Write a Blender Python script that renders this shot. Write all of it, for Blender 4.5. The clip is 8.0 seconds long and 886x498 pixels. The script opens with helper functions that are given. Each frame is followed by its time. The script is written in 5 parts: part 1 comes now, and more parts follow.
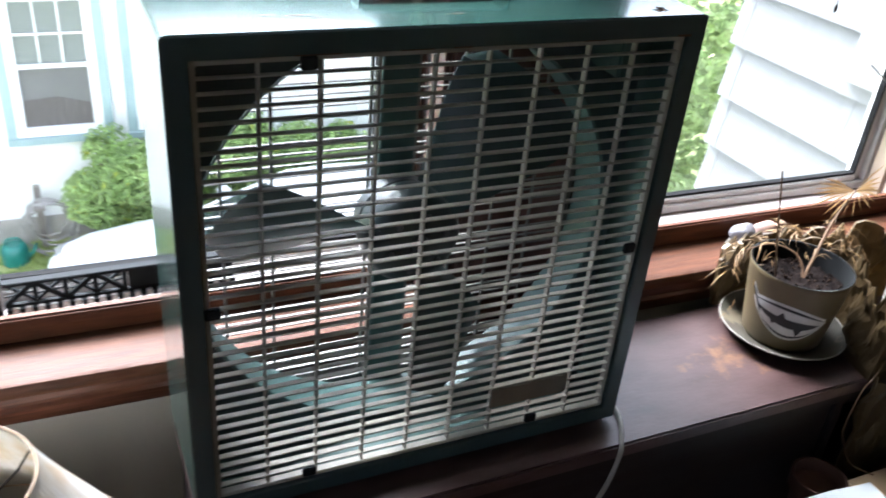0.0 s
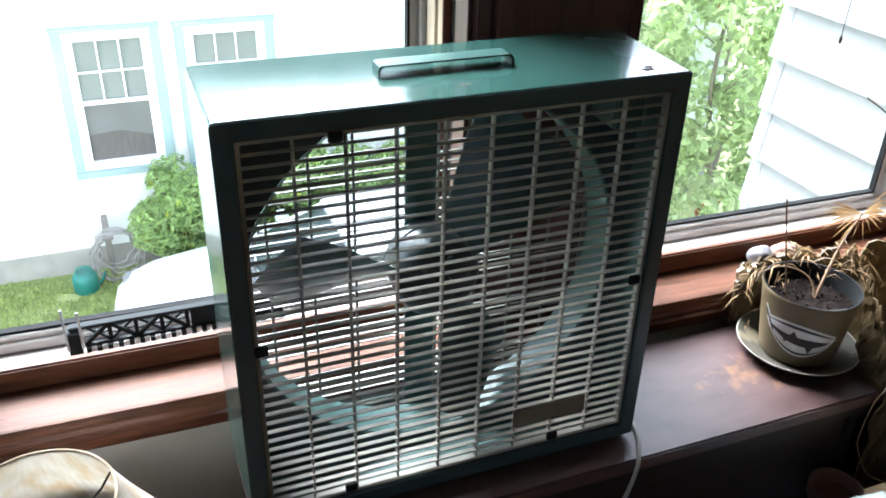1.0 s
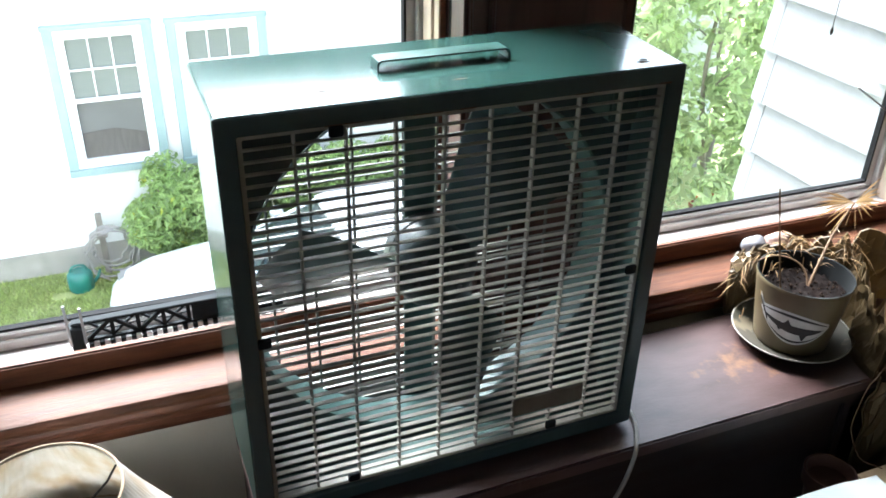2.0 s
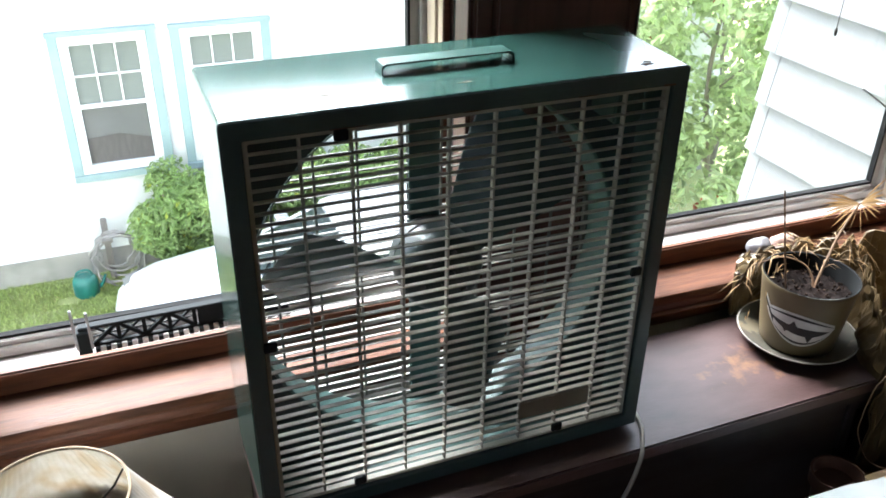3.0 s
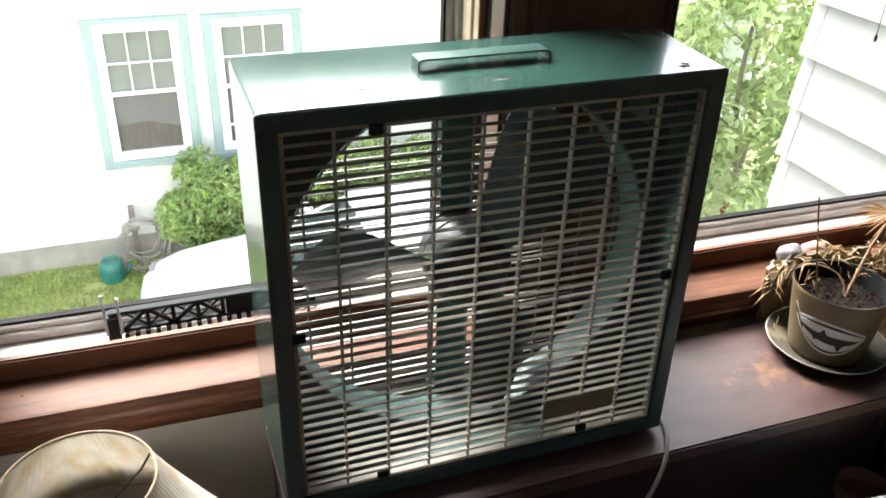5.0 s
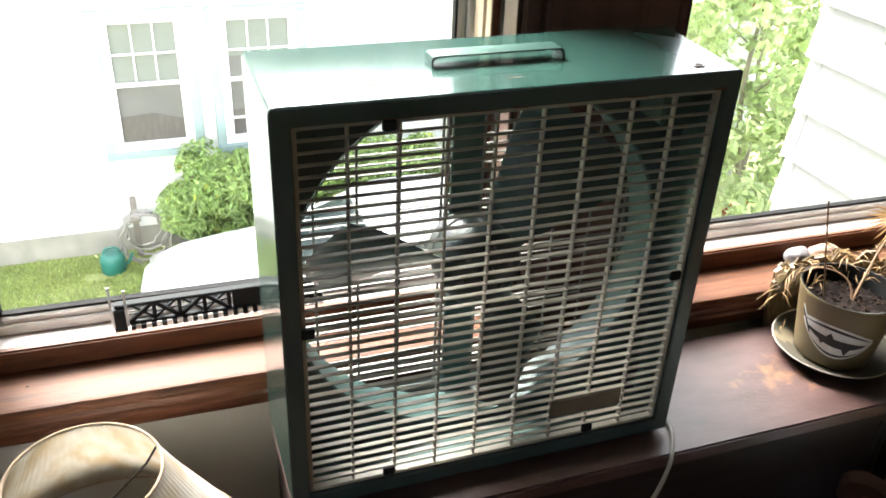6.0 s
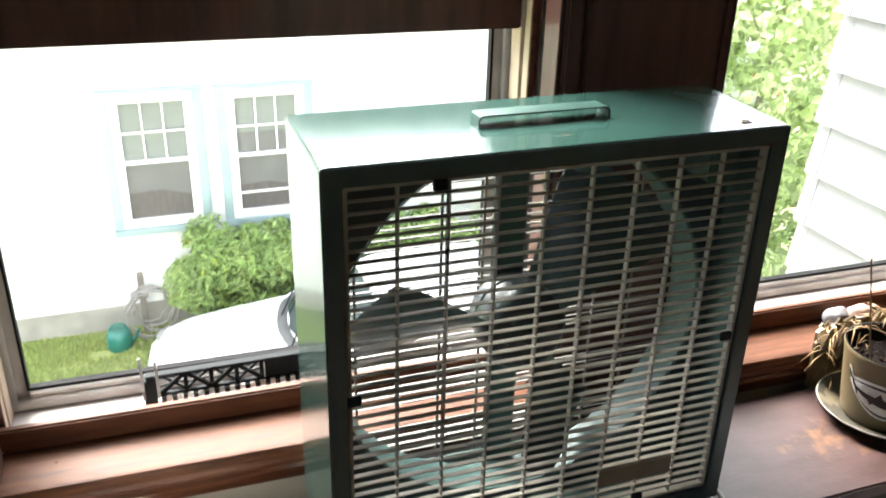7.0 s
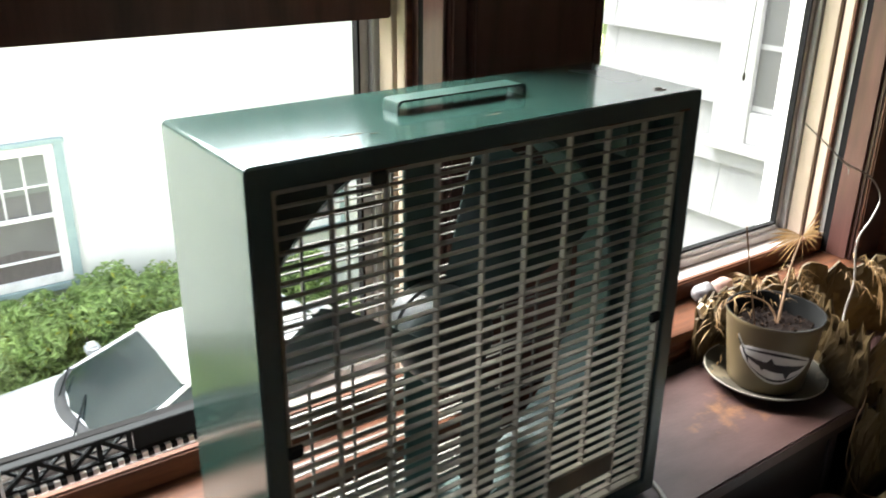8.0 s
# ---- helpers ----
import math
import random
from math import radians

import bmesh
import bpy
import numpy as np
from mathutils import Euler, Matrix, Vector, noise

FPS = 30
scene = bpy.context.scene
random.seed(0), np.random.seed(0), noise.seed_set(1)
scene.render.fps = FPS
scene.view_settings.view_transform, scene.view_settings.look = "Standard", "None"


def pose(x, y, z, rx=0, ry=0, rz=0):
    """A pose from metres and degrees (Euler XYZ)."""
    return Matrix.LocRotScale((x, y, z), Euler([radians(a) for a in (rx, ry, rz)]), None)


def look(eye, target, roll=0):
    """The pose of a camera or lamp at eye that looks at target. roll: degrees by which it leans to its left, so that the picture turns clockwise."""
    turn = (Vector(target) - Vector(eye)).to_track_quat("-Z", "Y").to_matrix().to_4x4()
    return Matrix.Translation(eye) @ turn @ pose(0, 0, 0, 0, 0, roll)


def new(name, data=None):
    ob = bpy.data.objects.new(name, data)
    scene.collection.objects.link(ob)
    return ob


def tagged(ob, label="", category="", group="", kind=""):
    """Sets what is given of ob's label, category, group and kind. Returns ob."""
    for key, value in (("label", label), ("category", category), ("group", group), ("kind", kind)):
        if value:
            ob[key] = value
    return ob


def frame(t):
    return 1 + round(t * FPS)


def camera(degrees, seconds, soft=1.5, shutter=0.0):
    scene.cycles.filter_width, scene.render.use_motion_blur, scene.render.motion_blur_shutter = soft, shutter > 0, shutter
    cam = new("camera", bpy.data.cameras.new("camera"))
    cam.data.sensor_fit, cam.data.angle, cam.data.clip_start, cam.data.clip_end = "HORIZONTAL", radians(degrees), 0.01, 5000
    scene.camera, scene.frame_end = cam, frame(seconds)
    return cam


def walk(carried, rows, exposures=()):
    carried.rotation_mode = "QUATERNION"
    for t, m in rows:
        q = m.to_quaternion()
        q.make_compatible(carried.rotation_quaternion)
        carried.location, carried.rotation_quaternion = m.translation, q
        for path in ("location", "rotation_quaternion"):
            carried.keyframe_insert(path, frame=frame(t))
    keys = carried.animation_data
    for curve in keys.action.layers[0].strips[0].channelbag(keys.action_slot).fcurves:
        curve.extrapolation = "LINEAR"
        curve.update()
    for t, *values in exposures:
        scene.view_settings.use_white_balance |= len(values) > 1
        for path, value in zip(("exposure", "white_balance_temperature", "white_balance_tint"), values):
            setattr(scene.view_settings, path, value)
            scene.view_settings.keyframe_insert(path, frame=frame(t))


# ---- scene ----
cam = camera(54.5, 8.0, soft=1.65, shutter=0.35)
PATH = [
    (0, (-0.077, -0.679, 0.749), (0.695, 0.867, -0.258), 5.6),
    (0.2, (-0.074, -0.72, 0.763), (0.604, 0.872, -0.239), 3.1),
    (0.3, (-0.076, -0.73, 0.773), (0.592, 0.877, -0.214), 2.6),
    (0.5, (-0.074, -0.745, 0.796), (0.584, 0.877, -0.171), 2.1),
    (0.7, (-0.072, -0.755, 0.814), (0.583, 0.869, -0.154), 2.0),
    (1, (-0.075, -0.771, 0.834), (0.579, 0.842, -0.152), 1.6),
    (1.5, (-0.083, -0.78, 0.838), (0.58, 0.822, -0.16), 1.4),
    (3, (-0.087, -0.783, 0.838), (0.569, 0.827, -0.151), 0.8),
    (3.5, (-0.088, -0.783, 0.839), (0.55, 0.834, -0.15), 0.9),
    (4, (-0.089, -0.78, 0.837), (0.533, 0.841, -0.156), 1.0),
    (4.5, (-0.093, -0.78, 0.838), (0.517, 0.845, -0.156), 1.2),
    (6, (-0.105, -0.773, 0.837), (0.499, 0.848, -0.167), 2.6),
    (6.2, (-0.112, -0.767, 0.835), (0.488, 0.858, -0.164), 2.6),
    (6.5, (-0.127, -0.753, 0.828), (0.469, 0.889, -0.145), 2.7),
    (6.8, (-0.141, -0.75, 0.821), (0.46, 0.927, -0.088), 2.1),
    (7, (-0.146, -0.744, 0.815), (0.472, 0.955, -0.041), 1.5),
    (7.2, (-0.149, -0.744, 0.805), (0.519, 0.964, 0.006), 0.8),
    (7.3, (-0.154, -0.751, 0.799), (0.559, 0.949, 0.023), 0.5),
    (7.5, (-0.166, -0.728, 0.767), (0.682, 0.926, 0.027), 0.9),
    (7.7, (-0.19, -0.687, 0.745), (0.791, 0.894, 0.01), 1.6),
    (7.8, (-0.207, -0.66, 0.739), (0.819, 0.89, -0.002), 1.8),
    (8, (-0.243, -0.588, 0.731), (0.85, 0.904, -0.032), 0.7),
]
SKY, SUN = 0.13, 0.90
EXPOSURES = [(0, 3.40, 5600, 16), (0.5, 3.62, 5500, 12), (1.5, 3.56, 5620, 11), (3.0, 3.43, 5800, 12), (3.5, 3.32, 6180, 13), (4.5, 3.19, 6350, 14), (6.0, 3.83, 6480, 13), (6.5, 3.79, 6480, 13), (7.0, 3.67, 6400, 13), (7.5, 3.25, 6380, 13), (8, 3.24, 6350, 13)]
walk(cam, [(t, look(eye, target, roll)) for t, eye, target, roll in PATH], EXPOSURES)

# ---- world and sun ----
world = bpy.data.worlds.new("sky")
scene.world = world
world.use_nodes = True
wn = world.node_tree
sky = wn.nodes.new("ShaderNodeTexSky")
sky.sky_type, sky.sun_disc = "NISHITA", False
sky.sun_elevation, sky.sun_rotation = radians(52), radians(-16)
sky.air_density, sky.dust_density, sky.ozone_density = 1.0, 7.0, 1.0
haze = wn.nodes.new("ShaderNodeHueSaturation")
haze.inputs["Saturation"].default_value = 0.45
wn.links.new(sky.outputs[0], haze.inputs["Color"])
wn.links.new(haze.outputs[0], wn.nodes["Background"].inputs[0])
wn.nodes["Background"].inputs[1].default_value = SKY
sun = new("sun", bpy.data.lights.new("sun", "SUN"))
sun.data.energy, sun.data.angle, sun.data.color = SUN, radians(38), (1, 0.95, 0.88)
sun.matrix_world = look((-1.70, 5.92, 7.88), (0, 0, 0))


# ---- materials ----
def material(name, color, rough=0.6, metal=0.0, color2=None, scale=8.0, stretch=(1, 1, 1), bump=0.0, bump_scale=60.0, spots=None, spot_scale=9.0, spot_at=0.62, island=0.0, piece=0.0, spec=0.5, detail=5.0):
    m = bpy.data.materials.new(name)
    m.use_nodes = True
    nt = m.node_tree
    n, link = nt.nodes, nt.links.new
    b = n["Principled BSDF"]
    b.inputs["Roughness"].default_value, b.inputs["Metallic"].default_value = rough, metal
    b.inputs["Specular IOR Level"].default_value = spec
    co = n.new("ShaderNodeTexCoord")
    mp = n.new("ShaderNodeMapping")
    mp.inputs["Scale"].default_value = stretch
    link(co.outputs["Object"], mp.inputs[0])
    t1 = n.new("ShaderNodeTexNoise")
    t1.inputs["Scale"].default_value, t1.inputs["Detail"].default_value = scale, detail
    link(mp.outputs[0], t1.inputs["Vector"])
    ramp = n.new("ShaderNodeValToRGB")
    ramp.color_ramp.elements[0].position, ramp.color_ramp.elements[1].position = 0.32, 0.68
    c2 = color2 or tuple(c * 0.78 for c in color)
    ramp.color_ramp.elements[0].color, ramp.color_ramp.elements[1].color = (*c2, 1), (*color, 1)
    link(t1.outputs[0], ramp.inputs[0])
    out = ramp.outputs[0]
    if spots:
        t2 = n.new("ShaderNodeTexNoise")
        t2.inputs["Scale"].default_value, t2.inputs["Detail"].default_value = spot_scale, 7
        link(co.outputs["Object"], t2.inputs["Vector"])
        r2 = n.new("ShaderNodeValToRGB")
        r2.color_ramp.elements[0].position, r2.color_ramp.elements[1].position = spot_at, spot_at + 0.03
        link(t2.outputs[0], r2.inputs[0])
        mix = n.new("ShaderNodeMix")
        mix.data_type = "RGBA"
        mix.inputs["B"].default_value = (*spots, 1)
        link(r2.outputs[0], mix.inputs["Factor"])
        link(out, mix.inputs["A"])
        out = mix.outputs["Result"]
    if island or piece:
        hs = n.new("ShaderNodeHueSaturation")
        rnd = n.new("ShaderNodeNewGeometry").outputs["Random Per Island"] if island else n.new("ShaderNodeObjectInfo").outputs["Random"]
        mr = n.new("ShaderNodeMapRange")
        k = island or piece
        mr.inputs["To Min"].default_value, mr.inputs["To Max"].default_value = 1 - k, 1 + k
        link(rnd, mr.inputs[0])
        link(mr.outputs[0], hs.inputs["Value"])
        link(out, hs.inputs["Color"])
        out = hs.outputs[0]
    link(out, b.inputs["Base Color"])
    # roughness varies a little with the grain
    rr = n.new("ShaderNodeMapRange")
    rr.inputs["To Min"].default_value, rr.inputs["To Max"].default_value = max(0.02, rough - 0.07), min(1, rough + 0.08)
    link(t1.outputs[0], rr.inputs[0])
    link(rr.outputs[0], b.inputs["Roughness"])
    if bump:
        t3 = n.new("ShaderNodeTexNoise")
        t3.inputs["Scale"].default_value, t3.inputs["Detail"].default_value = bump_scale, 4
        link(mp.outputs[0], t3.inputs["Vector"])
        bp = n.new("ShaderNodeBump")
        bp.inputs["Strength"].default_value, bp.inputs["Distance"].default_value = bump, 0.004
        link(t3.outputs[0], bp.inputs["Height"])
        link(bp.outputs[0], b.inputs["Normal"])
    return m


def pane_glass(name, tint=(0.93, 0.96, 0.95), gloss=0.012):
    m = bpy.data.materials.new(name)
    m.use_nodes = True
    n, link = m.node_tree.nodes, m.node_tree.links.new
    n.remove(n["Principled BSDF"])
    tr, gl, mx = n.new("ShaderNodeBsdfTransparent"), n.new("ShaderNodeBsdfGlossy"), n.new("ShaderNodeMixShader")
    tr.inputs[0].default_value = (*tint, 1)
    gl.inputs["Roughness"].default_value = 0.02
    mx.inputs[0].default_value = gloss
    link(tr.outputs[0], mx.inputs[1])
    link(gl.outputs[0], mx.inputs[2])
    link(mx.outputs[0], n["Material Output"].inputs[0])
    return m


def foliage(name, color, color2, glow=0.45, island=0.4, scale=3.0, stretch=(1, 1, 1)):
    """Leaf or cloth: diffuse, a little gloss, and light through it."""
    m = material(name, color, 0.5, color2=color2, scale=scale, stretch=stretch, island=island)
    n, link = m.node_tree.nodes, m.node_tree.links.new
    b = n["Principled BSDF"]
    tl, mx = n.new("ShaderNodeBsdfTranslucent"), n.new("ShaderNodeMixShader")
    link(b.inputs["Base Color"].links[0].from_socket, tl.inputs[0])
    mx.inputs[0].default_value = glow
    link(b.outputs[0], mx.inputs[1])
    link(tl.outputs[0], mx.inputs[2])
    link(mx.outputs[0], n["Material Output"].inputs[0])
    return m


def stained_top(name):
    """Dark varnished board with one worn, bleached patch."""
    m = material(name, (0.086, 0.047, 0.043), 0.46, spec=0.57, color2=(0.046, 0.023, 0.020), scale=11, stretch=(1, 2.5, 2.5), bump=0.12, bump_scale=90)
    n, link = m.node_tree.nodes, m.node_tree.links.new
    b = n["Principled BSDF"]
    old = b.inputs["Base Color"].links[0].from_socket
    co = n.new("ShaderNodeTexCoord")
    mp = n.new("ShaderNodeMapping")
    mp.vector_type = "POINT"
    mp.inputs["Location"].default_value = (-(0.802 - 0.62) * 7.5, -(0.064 - 0.08) * 18.0, 0)
    mp.inputs["Scale"].default_value = (7.5, 18.0, 1.0)
    link(co.outputs["Object"], mp.inputs[0])
    ln = n.new("ShaderNodeVectorMath")
    ln.operation = "LENGTH"
    link(mp.outputs[0], ln.inputs[0])
    nz = n.new("ShaderNodeTexNoise")
    nz.inputs["Scale"].default_value, nz.inputs["Detail"].default_value = 45, 6
    link(co.outputs["Object"], nz.inputs["Vector"])
    add = n.new("ShaderNodeMath")
    add.operation = "MULTIPLY_ADD"
    add.inputs[1].default_value, add.inputs[2].default_value = 2.6, -1.3
    link(nz.outputs[0], add.inputs[0])
    s = n.new("ShaderNodeMath")
    link(ln.outputs["Value"], s.inputs[0])
    link(add.outputs[0], s.inputs[1])
    mr = n.new("ShaderNodeMapRange")
    mr.inputs["From Min"].default_value, mr.inputs["From Max"].default_value = 0.95, 0.35
    mr.inputs["To Max"].default_value = 0.7
    link(s.outputs[0], mr.inputs[0])
    mix = n.new("ShaderNodeMix")
    mix.data_type = "RGBA"
    mix.inputs["B"].default_value = (0.22, 0.105, 0.04, 1)
    link(mr.outputs[0], mix.inputs["Factor"])
    link(old, mix.inputs["A"])
    link(mix.outputs["Result"], b.inputs["Base Color"])
    return m


def stained_cloth(name):
    """Off-white pleated cloth with tan water stains running down it."""
    m = foliage(name, (0.70, 0.685, 0.64), (0.60, 0.57, 0.49), 0.50, 0.0, 12, (5, 5, 0.25))
    n, link = m.node_tree.nodes, m.node_tree.links.new
    b = n["Principled BSDF"]
    old = b.inputs["Base Color"].links[0].from_socket
    co = n.new("ShaderNodeTexCoord")
    mp = n.new("ShaderNodeMapping")
    mp.inputs["Scale"].default_value = (1, 1, 0.03)
    link(co.outputs["Object"], mp.inputs[0])
    nz = n.new("ShaderNodeTexNoise")
    nz.inputs["Scale"].default_value, nz.inputs["Detail"].default_value = 34, 2
    link(mp.outputs[0], nz.inputs["Vector"])
    mr = n.new("ShaderNodeMapRange")
    mr.inputs["From Min"].default_value, mr.inputs["From Max"].default_value = 0.48, 0.70
    mr.inputs["To Max"].default_value = 0.5
    link(nz.outputs[0], mr.inputs[0])
    mix = n.new("ShaderNodeMix")
    mix.data_type = "RGBA"
    mix.inputs["B"].default_value = (0.52, 0.37, 0.16, 1)
    link(mr.outputs[0], mix.inputs["Factor"])
    link(old, mix.inputs["A"])
    for node in n:
        if node.type == "BSDF_TRANSLUCENT":
            link(mix.outputs["Result"], node.inputs[0])
    link(mix.outputs["Result"], b.inputs["Base Color"])
    return m


WOOD_DARK = material("dark_wood", (0.105, 0.046, 0.035), 0.42, color2=(0.052, 0.021, 0.016), scale=6, stretch=(8, 8, 1), bump=0.08)
WOOD_CASE = material("casing_wood", (0.10, 0.045, 0.036), 0.38, color2=(0.06, 0.025, 0.02), scale=6, stretch=(8, 8, 1), bump=0.08)
WOOD_STOOL = material("stool_wood", (0.134, 0.052, 0.025), 0.50, color2=(0.060, 0.024, 0.012), scale=9, stretch=(1, 9, 9), bump=0.22, spec=0.22)
WOOD_APRON = material("apron_wood", (0.150, 0.054, 0.026), 0.38, color2=(0.055, 0.016, 0.008), scale=9, stretch=(1, 12, 12), bump=0.12)
WOOD_TOP = stained_top("shelf_top_wood")
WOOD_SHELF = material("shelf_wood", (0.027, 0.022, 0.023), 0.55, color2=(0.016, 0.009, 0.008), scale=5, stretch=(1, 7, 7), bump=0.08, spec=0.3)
CREAM = material("cream_track", (0.56, 0.465, 0.365), 0.5, color2=(0.45, 0.36, 0.275), scale=14, stretch=(1, 1, 0.2), bump=0.05)
SILL_WHITE = material("sill_white_paint", (0.44, 0.405, 0.385), 0.5, color2=(0.34, 0.305, 0.285), scale=20, bump=0.1)
ALU = material("storm_aluminium", (0.40, 0.39, 0.37), 0.5, 0.12, color2=(0.31, 0.30, 0.285), scale=16, bump=0.05)
GASKET = material("black_gasket", (0.012, 0.012, 0.012), 0.8, spec=0.1)
GLASS = pane_glass("storm_glass")
WALL = material("grey_wall_paint", (0.46, 0.445, 0.41), 0.75, color2=(0.39, 0.375, 0.345), scale=3, bump=0.08, bump_scale=120)
UNSEEN_WALL = material("unseen_wall_dark", (0.27, 0.19, 0.13), 0.5, color2=(0.19, 0.13, 0.085), scale=5, stretch=(9, 9, 1), bump=0.1)
CEIL = material("ceiling_paint", (0.55, 0.53, 0.49), 0.85, scale=2)
FLOOR = material("floor_wood", (0.22, 0.12, 0.07), 0.4, color2=(0.14, 0.07, 0.04), scale=4, stretch=(1, 8, 1))
TEAL = material("teal_enamel", (0.024, 0.070, 0.058), 0.24, color2=(0.019, 0.058, 0.048), scale=5, bump=0.02, bump_scale=14, spots=(0.10, 0.06, 0.04), spot_scale=42, spot_at=0.735, spec=1.0, detail=1.0)
TEAL.node_tree.nodes["Principled BSDF"].inputs["Coat Weight"].default_value = 0.65
TEAL.node_tree.nodes["Principled BSDF"].inputs["Coat Roughness"].default_value = 0.10
BEZEL = material("dark_slate_enamel", (0.044, 0.076, 0.078), 0.32, color2=(0.032, 0.059, 0.061), scale=9, detail=2.0)
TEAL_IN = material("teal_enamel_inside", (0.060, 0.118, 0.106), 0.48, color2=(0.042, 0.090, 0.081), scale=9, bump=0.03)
HUB = material("dark_green_enamel", (0.020, 0.036, 0.034), 0.33, color2=(0.014, 0.026, 0.025), scale=14, bump=0.02)
BLADE = material("dark_teal_blade_enamel", (0.030, 0.058, 0.053), 0.38, color2=(0.021, 0.042, 0.038), scale=10, bump=0.03)
TEAL_STRAP = material("teal_strap_enamel", (0.032, 0.082, 0.069), 0.5, color2=(0.026, 0.066, 0.056), scale=12, bump=0.03, spec=0.35)
GUARD = material("grey_guard_wire", (0.19, 0.185, 0.165), 0.5, color2=(0.13, 0.125, 0.11), scale=30)
RUST = material("rusty_scuff", (0.10, 0.055, 0.035), 0.8, scale=90)
GRILLE = foliage("ivory_grille_plastic", (0.52, 0.505, 0.435), (0.41, 0.39, 0.33), 0.38, 0.0, 20.0)
BLACK = material("black_plastic", (0.016, 0.019, 0.020), 0.6, scale=20, spec=0.08)
MOTOR = material("motor_grey", (0.10, 0.11, 0.11), 0.45, 0.5, scale=20)
PLATE = material("nameplate_bronze", (0.17, 0.15, 0.11), 0.5, color2=(0.13, 0.115, 0.085), scale=30)
CORD = material("pale_cord", (0.33, 0.31, 0.27), 0.5, scale=40)
CLEAR = material("clear_plastic", (0.42, 0.46, 0.48), 0.25, scale=20)
WHITEBIT = material("white_plastic", (0.80, 0.80, 0.78), 0.5, scale=30)
SHADE = stained_cloth("lampshade_cloth")
SHADE_RIM = material("lampshade_trim", (0.36, 0.27, 0.18), 0.8, scale=60, bump=0.2)
WIRE = material("dark_wire", (0.03, 0.025, 0.02), 0.5, 0.5)
BRASS = material("dull_brass", (0.35, 0.24, 0.10), 0.4, 0.8)
POT = material("olive_pot_glaze", (0.180, 0.140, 0.074), 0.42, color2=(0.130, 0.100, 0.052), scale=10, bump=0.06, spots=(0.25, 0.21, 0.13), spot_scale=22, spot_at=0.70)
POT_IN = material("pot_inside_dark", (0.013, 0.014, 0.014), 0.85, spec=0.1, scale=14, spots=(0.06, 0.063, 0.06), spot_scale=16, spot_at=0.60)
SAUCER_RIM = material("saucer_edge", (0.36, 0.34, 0.29), 0.55, scale=40)
SAUCER = material("grey_saucer_glaze", (0.085, 0.074, 0.055), 0.6, color2=(0.055, 0.056, 0.042), scale=14, spots=(0.16, 0.135, 0.09), spec=0.2, spot_scale=12, spot_at=0.62)
SOIL = material("dry_soil", (0.010, 0.006, 0.0045), 0.95, color2=(0.004, 0.0025, 0.002), scale=60, bump=0.8, bump_scale=90, spec=0.1)
SOIL_BIT = material("soil_crumb", (0.040, 0.026, 0.018), 0.95, color2=(0.008, 0.005, 0.004), scale=150, spec=0.1, island=0.6)
STRAW = foliage("dry_leaf_straw", (0.42, 0.285, 0.135), (0.28, 0.17, 0.07), 0.35, 0.3, 30.0)
STEM = material("dry_stem", (0.17, 0.10, 0.05), 0.7, scale=40)
PAPER = foliage("tan_kraft_paper", (0.15, 0.105, 0.044), (0.085, 0.058, 0.025), 0.42, 0.0, 9.0)
PAPER_IN = material("cream_paper", (0.72, 0.62, 0.44), 0.75, scale=20)
BADGE_W = material("badge_white", (0.72, 0.72, 0.70), 0.5, scale=40)
BADGE_K = material("badge_black", (0.015, 0.016, 0.02), 0.45, scale=40)
STONE_A = material("pale_quartz", (0.19, 0.185, 0.19), 0.55, color2=(0.09, 0.088, 0.093), scale=45, bump=0.3)
STONE_B = material("pink_granite", (0.33, 0.215, 0.175), 0.6, color2=(0.22, 0.135, 0.11), scale=50, bump=0.3)
CARD = material("cardboard", (0.55, 0.40, 0.24), 0.8, scale=12, bump=0.1)
SHEET = material("white_paper", (0.44, 0.47, 0.47), 0.7, color2=(0.34, 0.38, 0.39), scale=9)
TERRA = material("terracotta", (0.085, 0.035, 0.022), 0.7, scale=16, bump=0.1)
HOUSE_W = material("white_clapboard_paint", (0.80, 0.80, 0.79), 0.6, color2=(0.72, 0.72, 0.71), scale=3, piece=0.04, bump=0.06)
HOUSE_TRIM = material("white_trim_paint", (0.82, 0.82, 0.82), 0.5, scale=5)
HOUSE_TEAL = material("aqua_trim_paint", (0.30, 0.39, 0.395), 0.55, color2=(0.26, 0.345, 0.35), scale=6)
CONCRETE = material("foundation_concrete", (0.34, 0.32, 0.29), 0.85, color2=(0.24, 0.23, 0.21), scale=4, bump=0.3, bump_scale=30)
# white siding and trim coloured grey: the wing's dimmer light is in the colour
SHINGLE = material("dimmed_white_shingle", (0.18, 0.18, 0.187), 0.6, color2=(0.163, 0.163, 0.17), scale=3, stretch=(1, 14, 1), piece=0.07, bump=0.08, bump_scale=40)
WING_TRIM = material("dimmed_wing_trim", (0.25, 0.25, 0.255), 0.55, color2=(0.22, 0.22, 0.225), scale=5)
ROOF = material("grey_roof_shingle", (0.10, 0.10, 0.10), 0.9, scale=6, bump=0.3)
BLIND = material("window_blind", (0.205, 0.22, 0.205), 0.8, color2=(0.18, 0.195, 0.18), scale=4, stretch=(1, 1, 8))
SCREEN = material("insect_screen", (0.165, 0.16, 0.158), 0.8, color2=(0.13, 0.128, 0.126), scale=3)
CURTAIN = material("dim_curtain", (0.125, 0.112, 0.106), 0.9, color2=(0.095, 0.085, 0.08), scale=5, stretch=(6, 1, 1))
